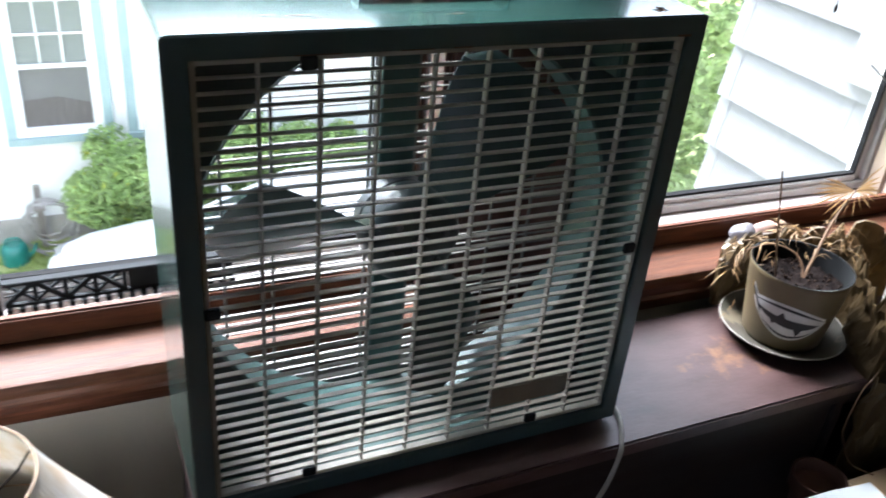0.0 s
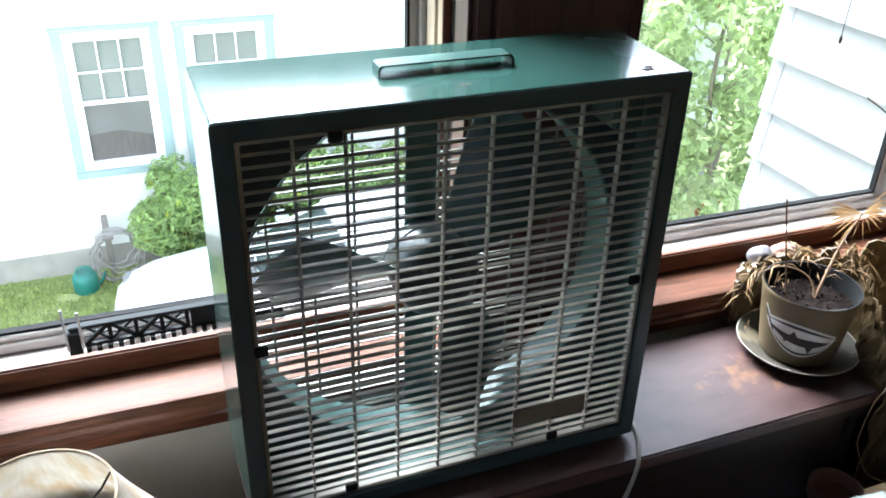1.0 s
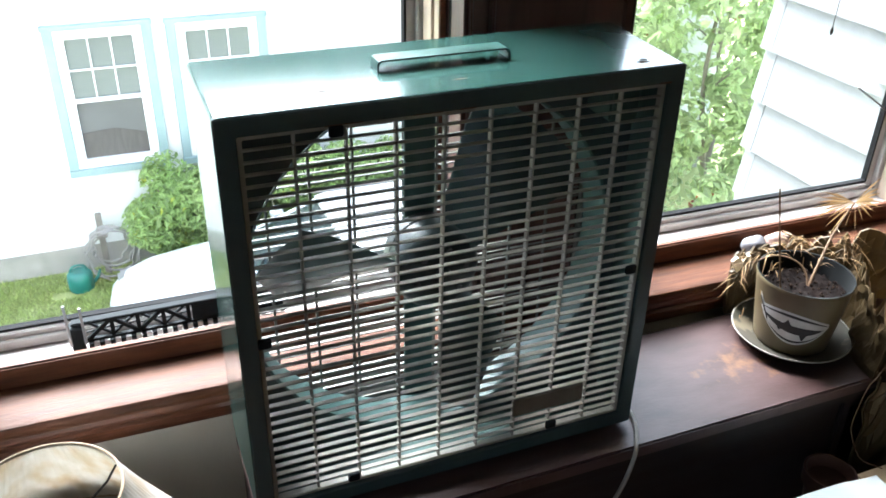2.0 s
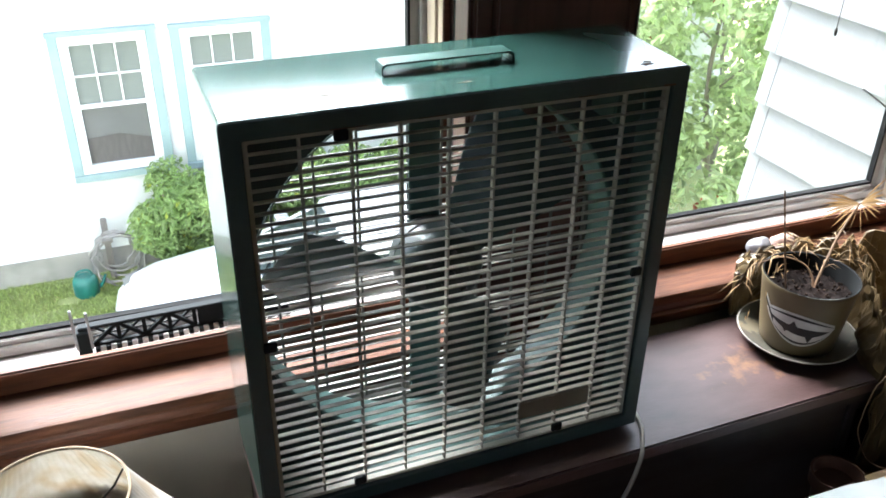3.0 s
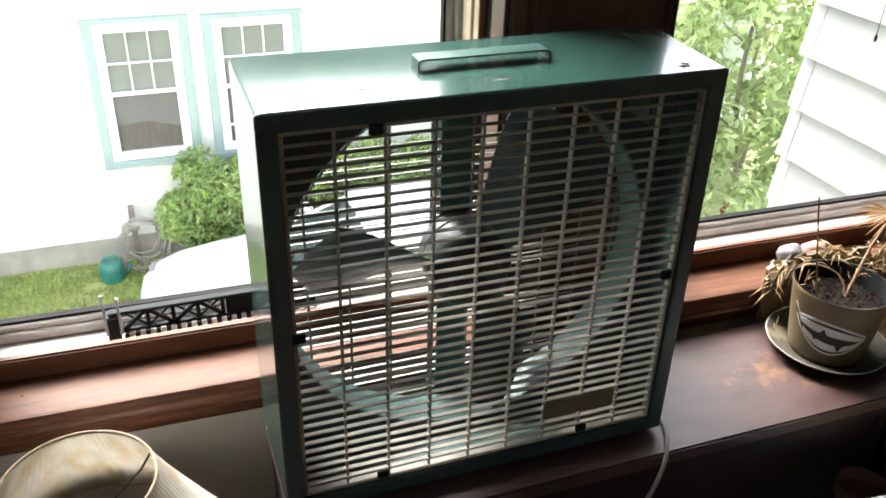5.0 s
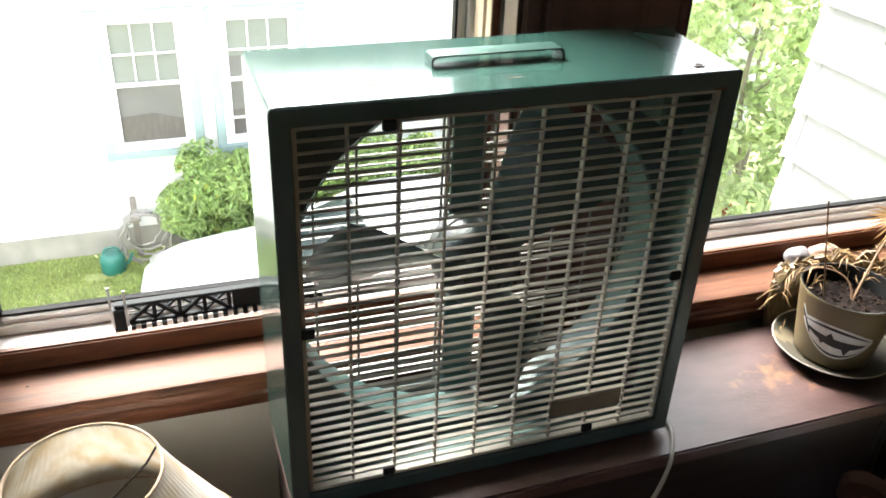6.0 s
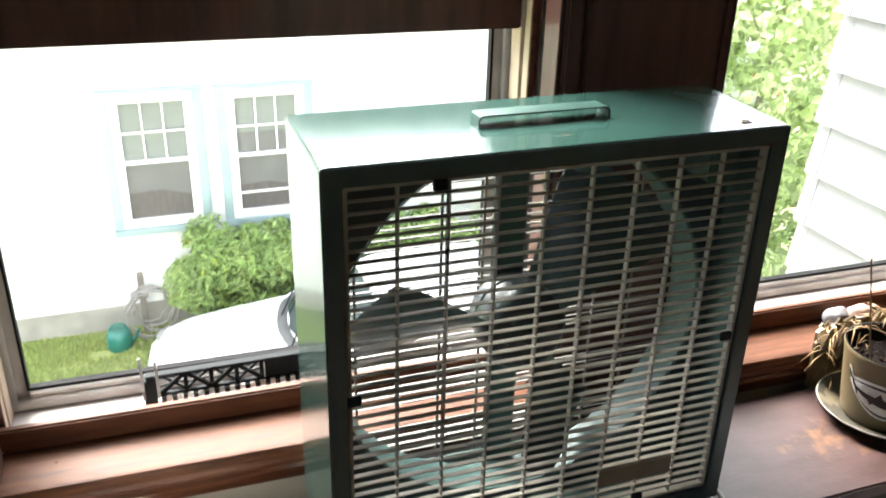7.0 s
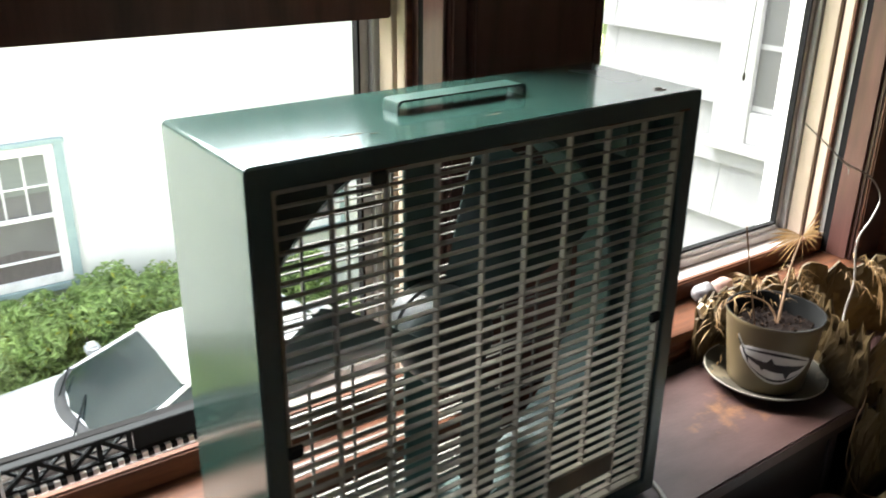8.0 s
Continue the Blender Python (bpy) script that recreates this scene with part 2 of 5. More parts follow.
GREY_PANE = material("grey_window_pane", (0.085, 0.085, 0.09), 0.35, scale=3, spec=0.3)
LAWN = material("lawn", (0.33, 0.34, 0.14), 0.95, color2=(0.22, 0.27, 0.09), scale=1.6, bump=0.6, bump_scale=30)
GRASS = foliage("grass_blade", (0.40, 0.47, 0.16), (0.28, 0.35, 0.11), 0.35, 0.35)
DRIVE = material("driveway_asphalt", (0.07, 0.07, 0.07), 0.9, scale=8, bump=0.3)
BUSH = foliage("bush_leaf", (0.36, 0.47, 0.18), (0.23, 0.34, 0.11))
BUSH_Y = foliage("bush_leaf_yellow", (0.38, 0.40, 0.06), (0.25, 0.30, 0.05))
TREE = foliage("tree_leaf", (0.56, 0.61, 0.37), (0.42, 0.53, 0.27), 0.65)
TREE_RED = foliage("red_tree_leaf", (0.50, 0.13, 0.06), (0.38, 0.09, 0.05), 0.5)
BARK = material("bark", (0.27, 0.24, 0.19), 0.9, color2=(0.19, 0.16, 0.13), scale=14, bump=0.6)
CAR = material("white_car_paint", (0.80, 0.80, 0.80), 0.22, scale=2)
CAR_GLASS = material("car_glass", (0.022, 0.034, 0.036), 0.22, color2=(0.012, 0.022, 0.024), scale=3, stretch=(1, 5, 1), spec=0.8)
TYRE = material("tyre_rubber", (0.02, 0.02, 0.02), 0.8, scale=20)
RIM = material("alloy_rim", (0.5, 0.5, 0.5), 0.35, 0.9)
HOSE = material("grey_hose", (0.21, 0.185, 0.165), 0.6, color2=(0.15, 0.13, 0.12), scale=10)
HOSE_PALE = material("pale_hose", (0.30, 0.285, 0.27), 0.5, color2=(0.22, 0.205, 0.195), scale=10)
REEL = material("teal_pot_plastic", (0.015, 0.16, 0.13), 0.45, scale=6)

# ---- building helpers ----
BASE = {}
# the window wall stands a little askew to the cabinet and fan
ASKEW = {"on": False}


def wall_turn(bm):
    for v in bm.verts:
        v.co.y += 0.008 - 0.0213 * (v.co.x + 0.29)



def thing(name, at, label, category, group="", kind=""):
    """A top-level thing: an Empty at its base, in metres."""
    ob = new(name)
    ob.empty_display_size = 0.05
    ob.location = at
    BASE[ob.name] = Vector(at)
    return tagged(ob, label, category, group, kind)


def finish(me, smooth):
    if smooth:
        for p in me.polygons:
            p.use_smooth = True
        me.set_sharp_from_angle(angle=radians(38))
    return me


def part(name, bm, mat, parent=None, label="", smooth=False):
    """One mesh under a thing or a part; bm is in world coordinates."""
    if ASKEW["on"]:
        wall_turn(bm)
    me = bpy.data.meshes.new(name)
    base = BASE[parent.name] if parent else Vector((0, 0, 0))
    bmesh.ops.translate(bm, verts=bm.verts, vec=-base)
    bm.to_mesh(me)
    bm.free()
    me.materials.append(mat)
    finish(me, smooth)
    ob = new(name, me)
    ob.parent = parent
    BASE[ob.name] = base
    return tagged(ob, label)


def structure(name, bm, mat, label, category, smooth=False):
    return tagged(part(name, bm, mat, None, "", smooth), label, category, "", "structure")


def piece(name, me, at, parent, turn=(0, 0, 0)):
    """A repeat on shared mesh data, at a world place."""
    ob = new(name, me)
    ob.parent = parent
    ob.location = Vector(at) - BASE[parent.name]
    ob.rotation_euler = turn
    return ob


def mesh_of(name, bm, mat, smooth=False):
    me = bpy.data.meshes.new(name)
    bm.to_mesh(me)
    bm.free()
    me.materials.append(mat)
    return finish(me, smooth)


def box(x0, x1, y0, y1, z0, z1, bevel=0.0, seg=2, bm=None):
    b = bmesh.new()
    m = Matrix.LocRotScale(((x0 + x1) / 2, (y0 + y1) / 2, (z0 + z1) / 2), None, (x1 - x0, y1 - y0, z1 - z0))
    bmesh.ops.create_cube(b, size=1, matrix=m)
    if bevel:
        bmesh.ops.bevel(b, geom=b.edges[:], offset=bevel, segments=seg, affect="EDGES")
    return join(bm, b) if bm else b


def join(bm, other):
    me = bpy.data.meshes.new("tmp")
    other.to_mesh(me)
    other.free()
    bm.from_mesh(me)
    bpy.data.meshes.remove(me)
    return bm


def frame_ring(x0, x1, z0, z1, w, y0, y1, bevel=0.0):
    """A rectangular frame in the xz plane, w wide, from y0 to y1."""
    bm = bmesh.new()
    out = [(x0, z0), (x1, z0), (x1, z1), (x0, z1)]
    inn = [(x0 + w, z0 + w), (x1 - w, z0 + w), (x1 - w, z1 - w), (x0 + w, z1 - w)]
    v = [[bm.verts.new((x, y, z)) for x, z in loop] for loop in (out, inn) for y in (y0, y1)]
    of, ob_, nf, nb = v
    for i in range(4):
        j = (i + 1) % 4
        bm.faces.new((of[i], of[j], nf[j], nf[i]))
        bm.faces.new((ob_[j], ob_[i], nb[i], nb[j]))
        bm.faces.new((of[j], of[i], ob_[i], ob_[j]))
        bm.faces.new((nf[i], nf[j], nb[j], nb[i]))
    if bevel:
        bmesh.ops.bevel(bm, geom=bm.edges[:], offset=bevel, segments=2, affect="EDGES")
    bmesh.ops.recalc_face_normals(bm, faces=bm.faces[:])
    return bm


def lathe(profile, at=(0, 0, 0), seg=48, wobble=0.0):
    """A body turned round z from (radius, height) pairs."""
    bm = bmesh.new()
    rings = []
    for r, z in profile:
        ring = []
        for i in range(seg):
            a = 2 * math.pi * i / seg
            k = 1 + wobble * noise.noise((math.cos(a) * 1.5, math.sin(a) * 1.5, z * 9))
            ring.append(bm.verts.new((at[0] + r * k * math.cos(a), at[1] + r * k * math.sin(a), at[2] + z)))
        rings.append(ring)
    for a, b in zip(rings, rings[1:]):
        for i in range(seg):
            j = (i + 1) % seg
            bm.faces.new((a[i], a[j], b[j], b[i]))
    for ring in (rings[0], rings[-1]):
        if profile[0 if ring is rings[0] else -1][0] > 1e-4:
            bm.faces.new(ring)
    bmesh.ops.remove_doubles(bm, verts=bm.verts[:], dist=1e-5)
    bmesh.ops.recalc_face_normals(bm, faces=bm.faces[:])
    return bm


def smooth_path(points, n=8):
    """Catmull-Rom through the points."""
    p = [Vector(q) for q in points]
    p = [2 * p[0] - p[1], *p, 2 * p[-1] - p[-2]]
    out = []
    for a, b, c, d in zip(p, p[1:], p[2:], p[3:]):
        for i in range(n):
            t = i / n
            out.append(0.5 * (2 * b + (c - a) * t + (2 * a - 5 * b + 4 * c - d) * t * t + (3 * b - a - 3 * c + d) * t ** 3))
    return out + [p[-2]]


def tube(points, r, seg=8, r_end=None, closed=False, bm=None):
    own = bmesh.new()
    rings = []
    pts = [Vector(p) for p in points]
    up = Vector((0.13, 0.21, 0.97))
    for i, p in enumerate(pts):
        a, b = (pts[i - 1], pts[(i + 1) % len(pts)]) if closed else (pts[max(i - 1, 0)], pts[min(i + 1, len(pts) - 1)])
        d = (b - a).normalized()
        s = d.cross(up)
        if s.length < 0.1:
            s = d.cross(Vector((1, 0, 0)))
        s.normalize()
        u = s.cross(d)
        k = r if r_end is None else r + (r_end - r) * i / (len(pts) - 1)
        rings.append([own.verts.new(p + k * (math.cos(2 * math.pi * j / seg) * s + math.sin(2 * math.pi * j / seg) * u)) for j in range(seg)])
    pairs = list(zip(rings, rings[1:])) + ([(rings[-1], rings[0])] if closed else [])
    for a, b in pairs:
        for j in range(seg):
            own.faces.new((a[j], a[(j + 1) % seg], b[(j + 1) % seg], b[j]))
    if not closed:
        own.faces.new(rings[0])
        own.faces.new(rings[-1])
    bmesh.ops.recalc_face_normals(own, faces=own.faces[:])
    return join(bm, own) if bm else own


def prism(profile, axis, a, b):
    """A closed profile drawn out along x (profile in y, z) or y (profile in x, z)."""
    bm = bmesh.new()
    put = (lambda p, s: (s, p[0], p[1])) if axis == "x" else ((lambda p, s: (p[0], s, p[1])) if axis == "y" else (lambda p, s: (p[0], p[1], s)))
    A, B = [bm.verts.new(put(p, a)) for p in profile], [bm.verts.new(put(p, b)) for p in profile]
    bm.faces.new(A)
    bm.faces.new(B)
    for i in range(len(profile)):
        j = (i + 1) % len(profile)
        bm.faces.new((A[i], A[j], B[j], B[i]))
    bmesh.ops.recalc_face_normals(bm, faces=bm.faces[:])
    return bm


def leaf_cloud(name, places, normals, size, mat, parent, label="", long=1.0, rng=None, mat2=None, share2=0.0):
    """Many small folded leaves in one mesh."""
    rng = rng or np.random.default_rng(3)
    n = len(places)
    d = normals + rng.normal(0, 0.55, (n, 3))
    d /= np.linalg.norm(d, axis=1)[:, None]
    t = np.cross(d, rng.normal(0, 1, (n, 3)))
    t /= np.linalg.norm(t, axis=1)[:, None]
    s = np.cross(d, t)
    k = size * rng.uniform(0.6, 1.35, (n, 1))
    base, tip = places - t * k * long * 0.5, places + t * k * long * 0.5 - d * k * 0.15
    mid1 = places + s * k * 0.32 + d * k * 0.10
    mid2 = places - s * k * 0.32 + d * k * 0.10
    v = np.stack([base, mid1, tip, mid2], 1).reshape(-1, 3) - np.array(BASE[parent.name])
    i = np.arange(n)[:, None] * 4
    f = np.concatenate([i + [0, 1, 2], i + [0, 2, 3]], 1).reshape(-1, 3)
    me = bpy.data.meshes.new(name)
    me.from_pydata(v.tolist(), [], f.tolist())
    me.materials.append(mat)
    if mat2:
        me.materials.append(mat2)
        pick = np.repeat(rng.random(n) < share2, 2).astype(int)
        me.polygons.foreach_set("material_index", pick)
    me.update()
    ob = new(name, me)
    ob.parent = parent
    BASE[ob.name] = BASE[parent.name]
    return tagged(ob, label)

# ---- room ----
ZF, ZC = -0.74, 1.72
structure("floor", box(-1.7, 2.1, -3.2, 0.31, ZF - 0.05, ZF), FLOOR, "brown wooden floor of the room", "floor")
structure("ceiling", box(-1.7, 2.1, -3.2, 0.47, ZC, ZC + 0.05), CEIL, "off-white painted ceiling", "ceiling")
# opening added out of view so that sky light fills the room
wall_w = thing("wall_west", (-1.75, -1.5, ZF), "grey painted side wall, unseen, with an opening added for fill light", "wall", "", "structure")
for a in ((-3.2, -2.1, ZF, ZC), (-1.0, 0.47, ZF, ZC), (-2.1, -1.0, ZF, 0.35), (-2.1, -1.0, 1.15, ZC)):
    part("wall_part", box(-1.8, -1.7, a[0], a[1], a[2], a[3]), WALL, wall_w)
# out-of-view walls, given a dark brown to lower the room's bounce light
structure("wall_east", box(2.1, 2.2, -3.2, 0.47, ZF, ZC), UNSEEN_WALL, "unseen side wall, coloured dark to cut bounce light", "wall")
structure("wall_south", box(-1.8, 2.2, -3.3, -3.2, ZF, ZC), UNSEEN_WALL, "unseen rear wall, coloured dark to cut bounce light", "wall")
ASKEW["on"] = True
wall_n = thing("wall_north", (0.5, 0.3, ZF), "grey painted window wall with dark wooden casings", "wall", "", "structure")
part("lower_wall", box(-1.7, 2.1, 0.25, 0.42, ZF, 0.0), WALL, wall_n)
part("upper_wall", box(-1.7, 2.1, 0.25, 0.42, 1.42, ZC), WALL, wall_n)
part("west_wall", box(-1.7, -0.385, 0.25, 0.42, 0.0, 1.42), WALL, wall_n)
part("east_wall", box(1.351, 2.1, 0.25, 0.42, 0.0, 1.42), WALL, wall_n)
mull = thing("mullion", (0.495, 0.3, 0.06), "dark stained wooden mullion between two windows", "mullion", "", "structure")
part("post", box(0.366, 0.614, 0.252, 0.42, 0.0, 1.42), WOOD_DARK, mull)
part("casing", box(0.397, 0.592, 0.234, 0.252, 0.062, 1.42, 0.003), WOOD_DARK, mull)
for a, b in ((0.368, 0.392), (0.597, 0.612)):
    part("bead", box(a, b, 0.240, 0.252, 0.062, 1.42, 0.003), WOOD_CASE, mull)
case = thing("casing_east", (1.42, 0.24, 0.06), "dark reddish wooden window casing with moulded edge", "casing", "", "structure")
part("board", box(1.352, 1.451, 0.236, 0.25, 0.062, 1.42, 0.003), WOOD_CASE, case)
part("inner_bead", box(1.352, 1.370, 0.229, 0.236, 0.062, 1.42, 0.003), WOOD_APRON, case)
part("back_band", box(1.451, 1.476, 0.222, 0.25, 0.0, 1.42, 0.004), WOOD_APRON, case)
case2 = thing("casing_west", (-0.43, 0.24, 0.06), "dark reddish wooden window casing", "casing", "", "structure")
part("board", box(-0.485, -0.386, 0.236, 0.25, 0.062, 1.42, 0.003), WOOD_CASE, case2)
structure("casing_top", box(-0.485, 1.478, 0.236, 0.25, 1.42, 1.53, 0.003), WOOD_CASE, "dark wooden head casing over both windows", "casing")

# window stool with rounded nose, and the moulded apron under it
nose = [(0.305, 0.040), (0.305, 0.062), (0.222, 0.062), (0.217, 0.060), (0.2145, 0.055), (0.2145, 0.047), (0.217, 0.042), (0.222, 0.040)]
stool = structure("window_stool", prism(nose, "x", -0.62, 1.492), WOOD_STOOL, "worn light brown wooden window stool", "window sill", True)
part("nail_hole", lathe([(0.0, 0.0), (0.0022, 0.0), (0.0018, 0.0004), (0.0, 0.0005)], (-0.311, 0.266, 0.0619), 10), GASKET, stool)
apr = [(0.249, -0.012), (0.249, 0.0395), (0.222, 0.0395), (0.221, 0.030), (0.227, 0.026), (0.228, 0.020), (0.224, 0.016), (0.225, 0.010), (0.232, 0.006), (0.233, -0.004), (0.237, -0.012)]
structure("apron", prism(apr, "x", -0.60, 1.478), WOOD_APRON, "reddish brown moulded wooden apron under the stool", "apron", True)


def window(name, x0, x1, sash_z, label):
    """A window opening x0 to x1 with storm frame, tracks, stop, outer sill and raised inner sash."""
    w = thing(name, ((x0 + x1) / 2, 0.36, 0.06), label, "window", "", "structure")
    part("stop", box(x0, x1, 0.300, 0.314, 0.0625, 0.099, 0.003), WOOD_STOOL, w, "dark wooden bottom stop")
    sl = [(0.314, 0.052), (0.314, 0.078), (0.350, 0.0735), (0.386, 0.0725), (0.43, 0.055), (0.43, 0.02), (0.314, 0.02)]
    part("window_sill", prism(sl, "x", x0, x1), SILL_WHITE, w, "white painted sloping sill")
    # side jambs: brown edge, black gap, white and cream tracks
    for s, xa in ((1, x0), (-1, x1)):
        def strip(nm, d, y0, y1, mat):
            a, b = sorted((xa, xa + s * d))
            part(nm, box(a, b, y0, y1, 0.0635, 1.42, 0.0012, 1), mat, w)
        strip("jamb", 0.004, 0.246, 0.288, WOOD_CASE)
        strip("gap_strip", 0.001, 0.288, 0.302, GASKET)
        strip("stop_strip", 0.010, 0.3145, 0.319, WOOD_APRON)
        strip("track", 0.009, 0.320, 0.338, CREAM)
        strip("gap_strip", 0.001, 0.338, 0.347, WOOD_DARK)
        strip("track", 0.010, 0.347, 0.378, CREAM)
    fr = part("storm_frame", frame_ring(x0 + 0.0015, x1 - 0.0015, 0.0735, 1.41, 0.016, 0.380, 0.412, 0.0015), ALU, w, "grey aluminium storm window frame")
    gl = part("storm_sash", frame_ring(x0 + 0.010, x1 - 0.010, 0.079, 0.80, 0.022, 0.392, 0.402, 0.0015), ALU, w)
    part("bottom_rail", box(x0 + 0.034, x1 - 0.034, 0.386, 0.3915, 0.075, 0.099, 0.0015), ALU, w)
    part("gasket", frame_ring(x0 + 0.031, x1 - 0.031, 0.100, 0.781, 0.0035, 0.391, 0.4035), GASKET, w)
    for xa, xb in ((x0 + 0.046, x0 + 0.080), (x0 + 0.097, x0 + 0.109), (x1 - 0.165, x1 - 0.148), (x1 - 0.143, x1 - 0.090)):
        part("latch", box(xa, xb, 0.3825, 0.386, 0.080, 0.090, 0.0008, 1), CREAM, w)
    p = part("pane", box(x0 + 0.033, x1 - 0.033, 0.396, 0.398, 0.1025, 1.40), GLASS, w)
    p.visible_shadow = False
    # inner wooden sash, pushed up
    sash = part("raised_sash", frame_ring(x0 + 0.011, x1 - 0.011, sash_z, 1.415, 0.045, 0.3485, 0.3765, 0.002), WOOD_DARK, w, "dark wooden sash pushed up")
    part("bottom_rail", box(x0 + 0.011, x1 - 0.011, 0.346, 0.379, sash_z - 0.0005, sash_z + 0.062, 0.002), WOOD_DARK, w)
    q = part("pane", box(x0 + 0.055, x1 - 0.055, 0.361, 0.363, sash_z + 0.06, 1.37), GLASS, w)
    q.visible_shadow = False
    return w


window("window_1", -0.380, 0.364, 0.588, "window with raised dark sash and aluminium storm pane")
window("window_2", 0.616, 1.350, 0.72, "window with aluminium storm pane and cream tracks")

ASKEW["on"] = False

# ---- shelf cabinet under the window ----
cab = thing("shelf_cabinet", (0.62, 0.08, ZF), "low dark stained wooden cabinet under the window, worn top", "cabinet")
XS0, XS1, YS0, YS1 = 0.002, 1.36, -0.045, 0.186
part("shelf_top", box(XS0, XS1, YS0, YS1, -0.024, 0.0, 0.003), WOOD_TOP, cab, "dark varnished top with a bleached patch")
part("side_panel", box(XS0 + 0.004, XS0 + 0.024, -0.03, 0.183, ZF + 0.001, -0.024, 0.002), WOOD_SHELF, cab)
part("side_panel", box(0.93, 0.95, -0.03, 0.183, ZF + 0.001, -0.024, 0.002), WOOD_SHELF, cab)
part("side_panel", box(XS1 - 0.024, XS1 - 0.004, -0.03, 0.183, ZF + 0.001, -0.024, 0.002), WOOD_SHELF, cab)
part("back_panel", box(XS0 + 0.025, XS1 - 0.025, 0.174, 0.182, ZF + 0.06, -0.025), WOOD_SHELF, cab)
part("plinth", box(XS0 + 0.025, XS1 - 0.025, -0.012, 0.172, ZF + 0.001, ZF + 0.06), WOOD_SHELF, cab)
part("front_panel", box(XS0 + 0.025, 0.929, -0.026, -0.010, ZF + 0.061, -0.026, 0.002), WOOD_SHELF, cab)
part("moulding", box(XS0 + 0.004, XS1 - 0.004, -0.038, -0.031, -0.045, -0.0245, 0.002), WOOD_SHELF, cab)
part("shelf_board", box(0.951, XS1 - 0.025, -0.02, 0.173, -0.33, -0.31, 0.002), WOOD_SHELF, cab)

# ---- box fan ----
FX, FH, FD = 0.535, 0.539, 0.178
fan = thing("box_fan", (FX / 2, FD / 2, 0.0), "vintage teal metal box fan with ivory slatted grille", "fan")
Z0 = 0.008


def shell():
    """Sheet-metal sleeve with softly rounded long edges."""
    bm = bmesh.new()
    r, t = 0.006, 0.0016
    loops = []
    for inset in (0.0, t):
        ring = []
        for cx, cz, a0 in ((FX - r, FH - r, 0), (r, FH - r, 90), (r, Z0 + r, 180), (FX - r, Z0 + r, 270)):
            for k in range(5):
                a = radians(a0 + 22.5 * k)
                ring.append((cx + (r - inset) * math.cos(a), cz + (r - inset) * math.sin(a)))
        loops.append(ring)
    # the sleeve is bent a little outwards at its rear right edge
    v = [[[bm.verts.new((x + (0.012 if y and x > FX / 2 else 0.0), y, z)) for x, z in ring] for y in (0.0, FD)] for ring in loops]
    n = len(loops[0])
    for i in range(n):
        j = (i + 1) % n
        bm.faces.new((v[0][0][i], v[0][0][j], v[0][1][j], v[0][1][i]))
        bm.faces.new((v[1][0][j], v[1][0][i], v[1][1][i], v[1][1][j]))
        bm.faces.new((v[0][1][i], v[0][1][j], v[1][1][j], v[1][1][i]))
        bm.faces.new((v[0][0][j], v[0][0][i], v[1][0][i], v[1][0][j]))
    bmesh.ops.recalc_face_normals(bm, faces=bm.faces[:])
    return bm


sleeve = part("cabinet", shell(), TEAL, fan, "teal enamelled sheet metal, chipped", True)
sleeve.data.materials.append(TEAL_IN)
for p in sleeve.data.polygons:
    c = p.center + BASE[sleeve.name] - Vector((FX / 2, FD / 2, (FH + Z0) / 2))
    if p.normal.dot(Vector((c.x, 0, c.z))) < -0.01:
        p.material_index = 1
part("front_bezel", frame_ring(0.001, FX - 0.001, Z0 + 0.001, FH - 0.001, 0.0205, -0.0022, 0.0022, 0.001), BEZEL, fan, "dark slate enamelled front frame")
part("bezel_lip", frame_ring(0.020, FX - 0.020, Z0 + 0.020, FH - 0.020, 0.0012, -0.001, 0.012), BEZEL, fan)
part("rear_flange", frame_ring(0.002, FX - 0.002, Z0 + 0.002, FH - 0.002, 0.014, FD - 0.003, FD - 0.001), TEAL, fan)
for x, w, h in ((0.128, 0.020, 0.0012), (0.218, 0.016, 0.0010), (0.262, 0.009, 0.0014), (0.402, 0.012, 0.0010), (0.508, 0.008, 0.0022)):
    part("worn_edge", box(x - w, x + w, -0.0026, -0.0018, FH - 0.0215, FH - 0.0215 + h), RUST, fan, "bare rusty edge of the frame")
CX, CZ, RO = FX / 2, (FH + Z0) / 2 - 0.003, 0.243


def shroud(ring):
    """Square plate with a round hole, or the rolled ring behind the hole's edge."""
    bm = bmesh.new()
    n, h, y = 96, FX / 2 - 0.003, 0.086
    rows = []
    for i in range(n):
        a = 2 * math.pi * i / n
        c, s = math.cos(a), math.sin(a)
        if ring:
            rows.append([bm.verts.new((CX + c * r, yy, CZ + s * r)) for r, yy in ((RO + 0.004, y - 0.0015), (RO + 0.001, y + 0.001), (RO, y + 0.006), (RO, y + 0.056), (RO + 0.0016, y + 0.056), (RO + 0.0016, y + 0.006), (RO + 0.004, y + 0.0001))])
        else:
            k = h / max(abs(c), abs(s))
            rows.append([bm.verts.new(p) for p in ((CX + c * k, y, CZ + s * k * 0.98), (CX + c * (RO + 0.0045), y, CZ + s * (RO + 0.0045)), (CX + c * (RO + 0.0045), y + 0.0014, CZ + s * (RO + 0.0045)), (CX + c * k, y + 0.0014, CZ + s * k * 0.98))])
    m = len(rows[0])
    for i in range(n):
        j = (i + 1) % n
        for a in range(m):
            b = (a + 1) % m
            bm.faces.new((rows[i][a], rows[j][a], rows[j][b], rows[i][b]))
    bmesh.ops.recalc_face_normals(bm, faces=bm.faces[:])
    return bm


part("shroud", shroud(False), BEZEL, fan, "dark plate with a round opening", True)
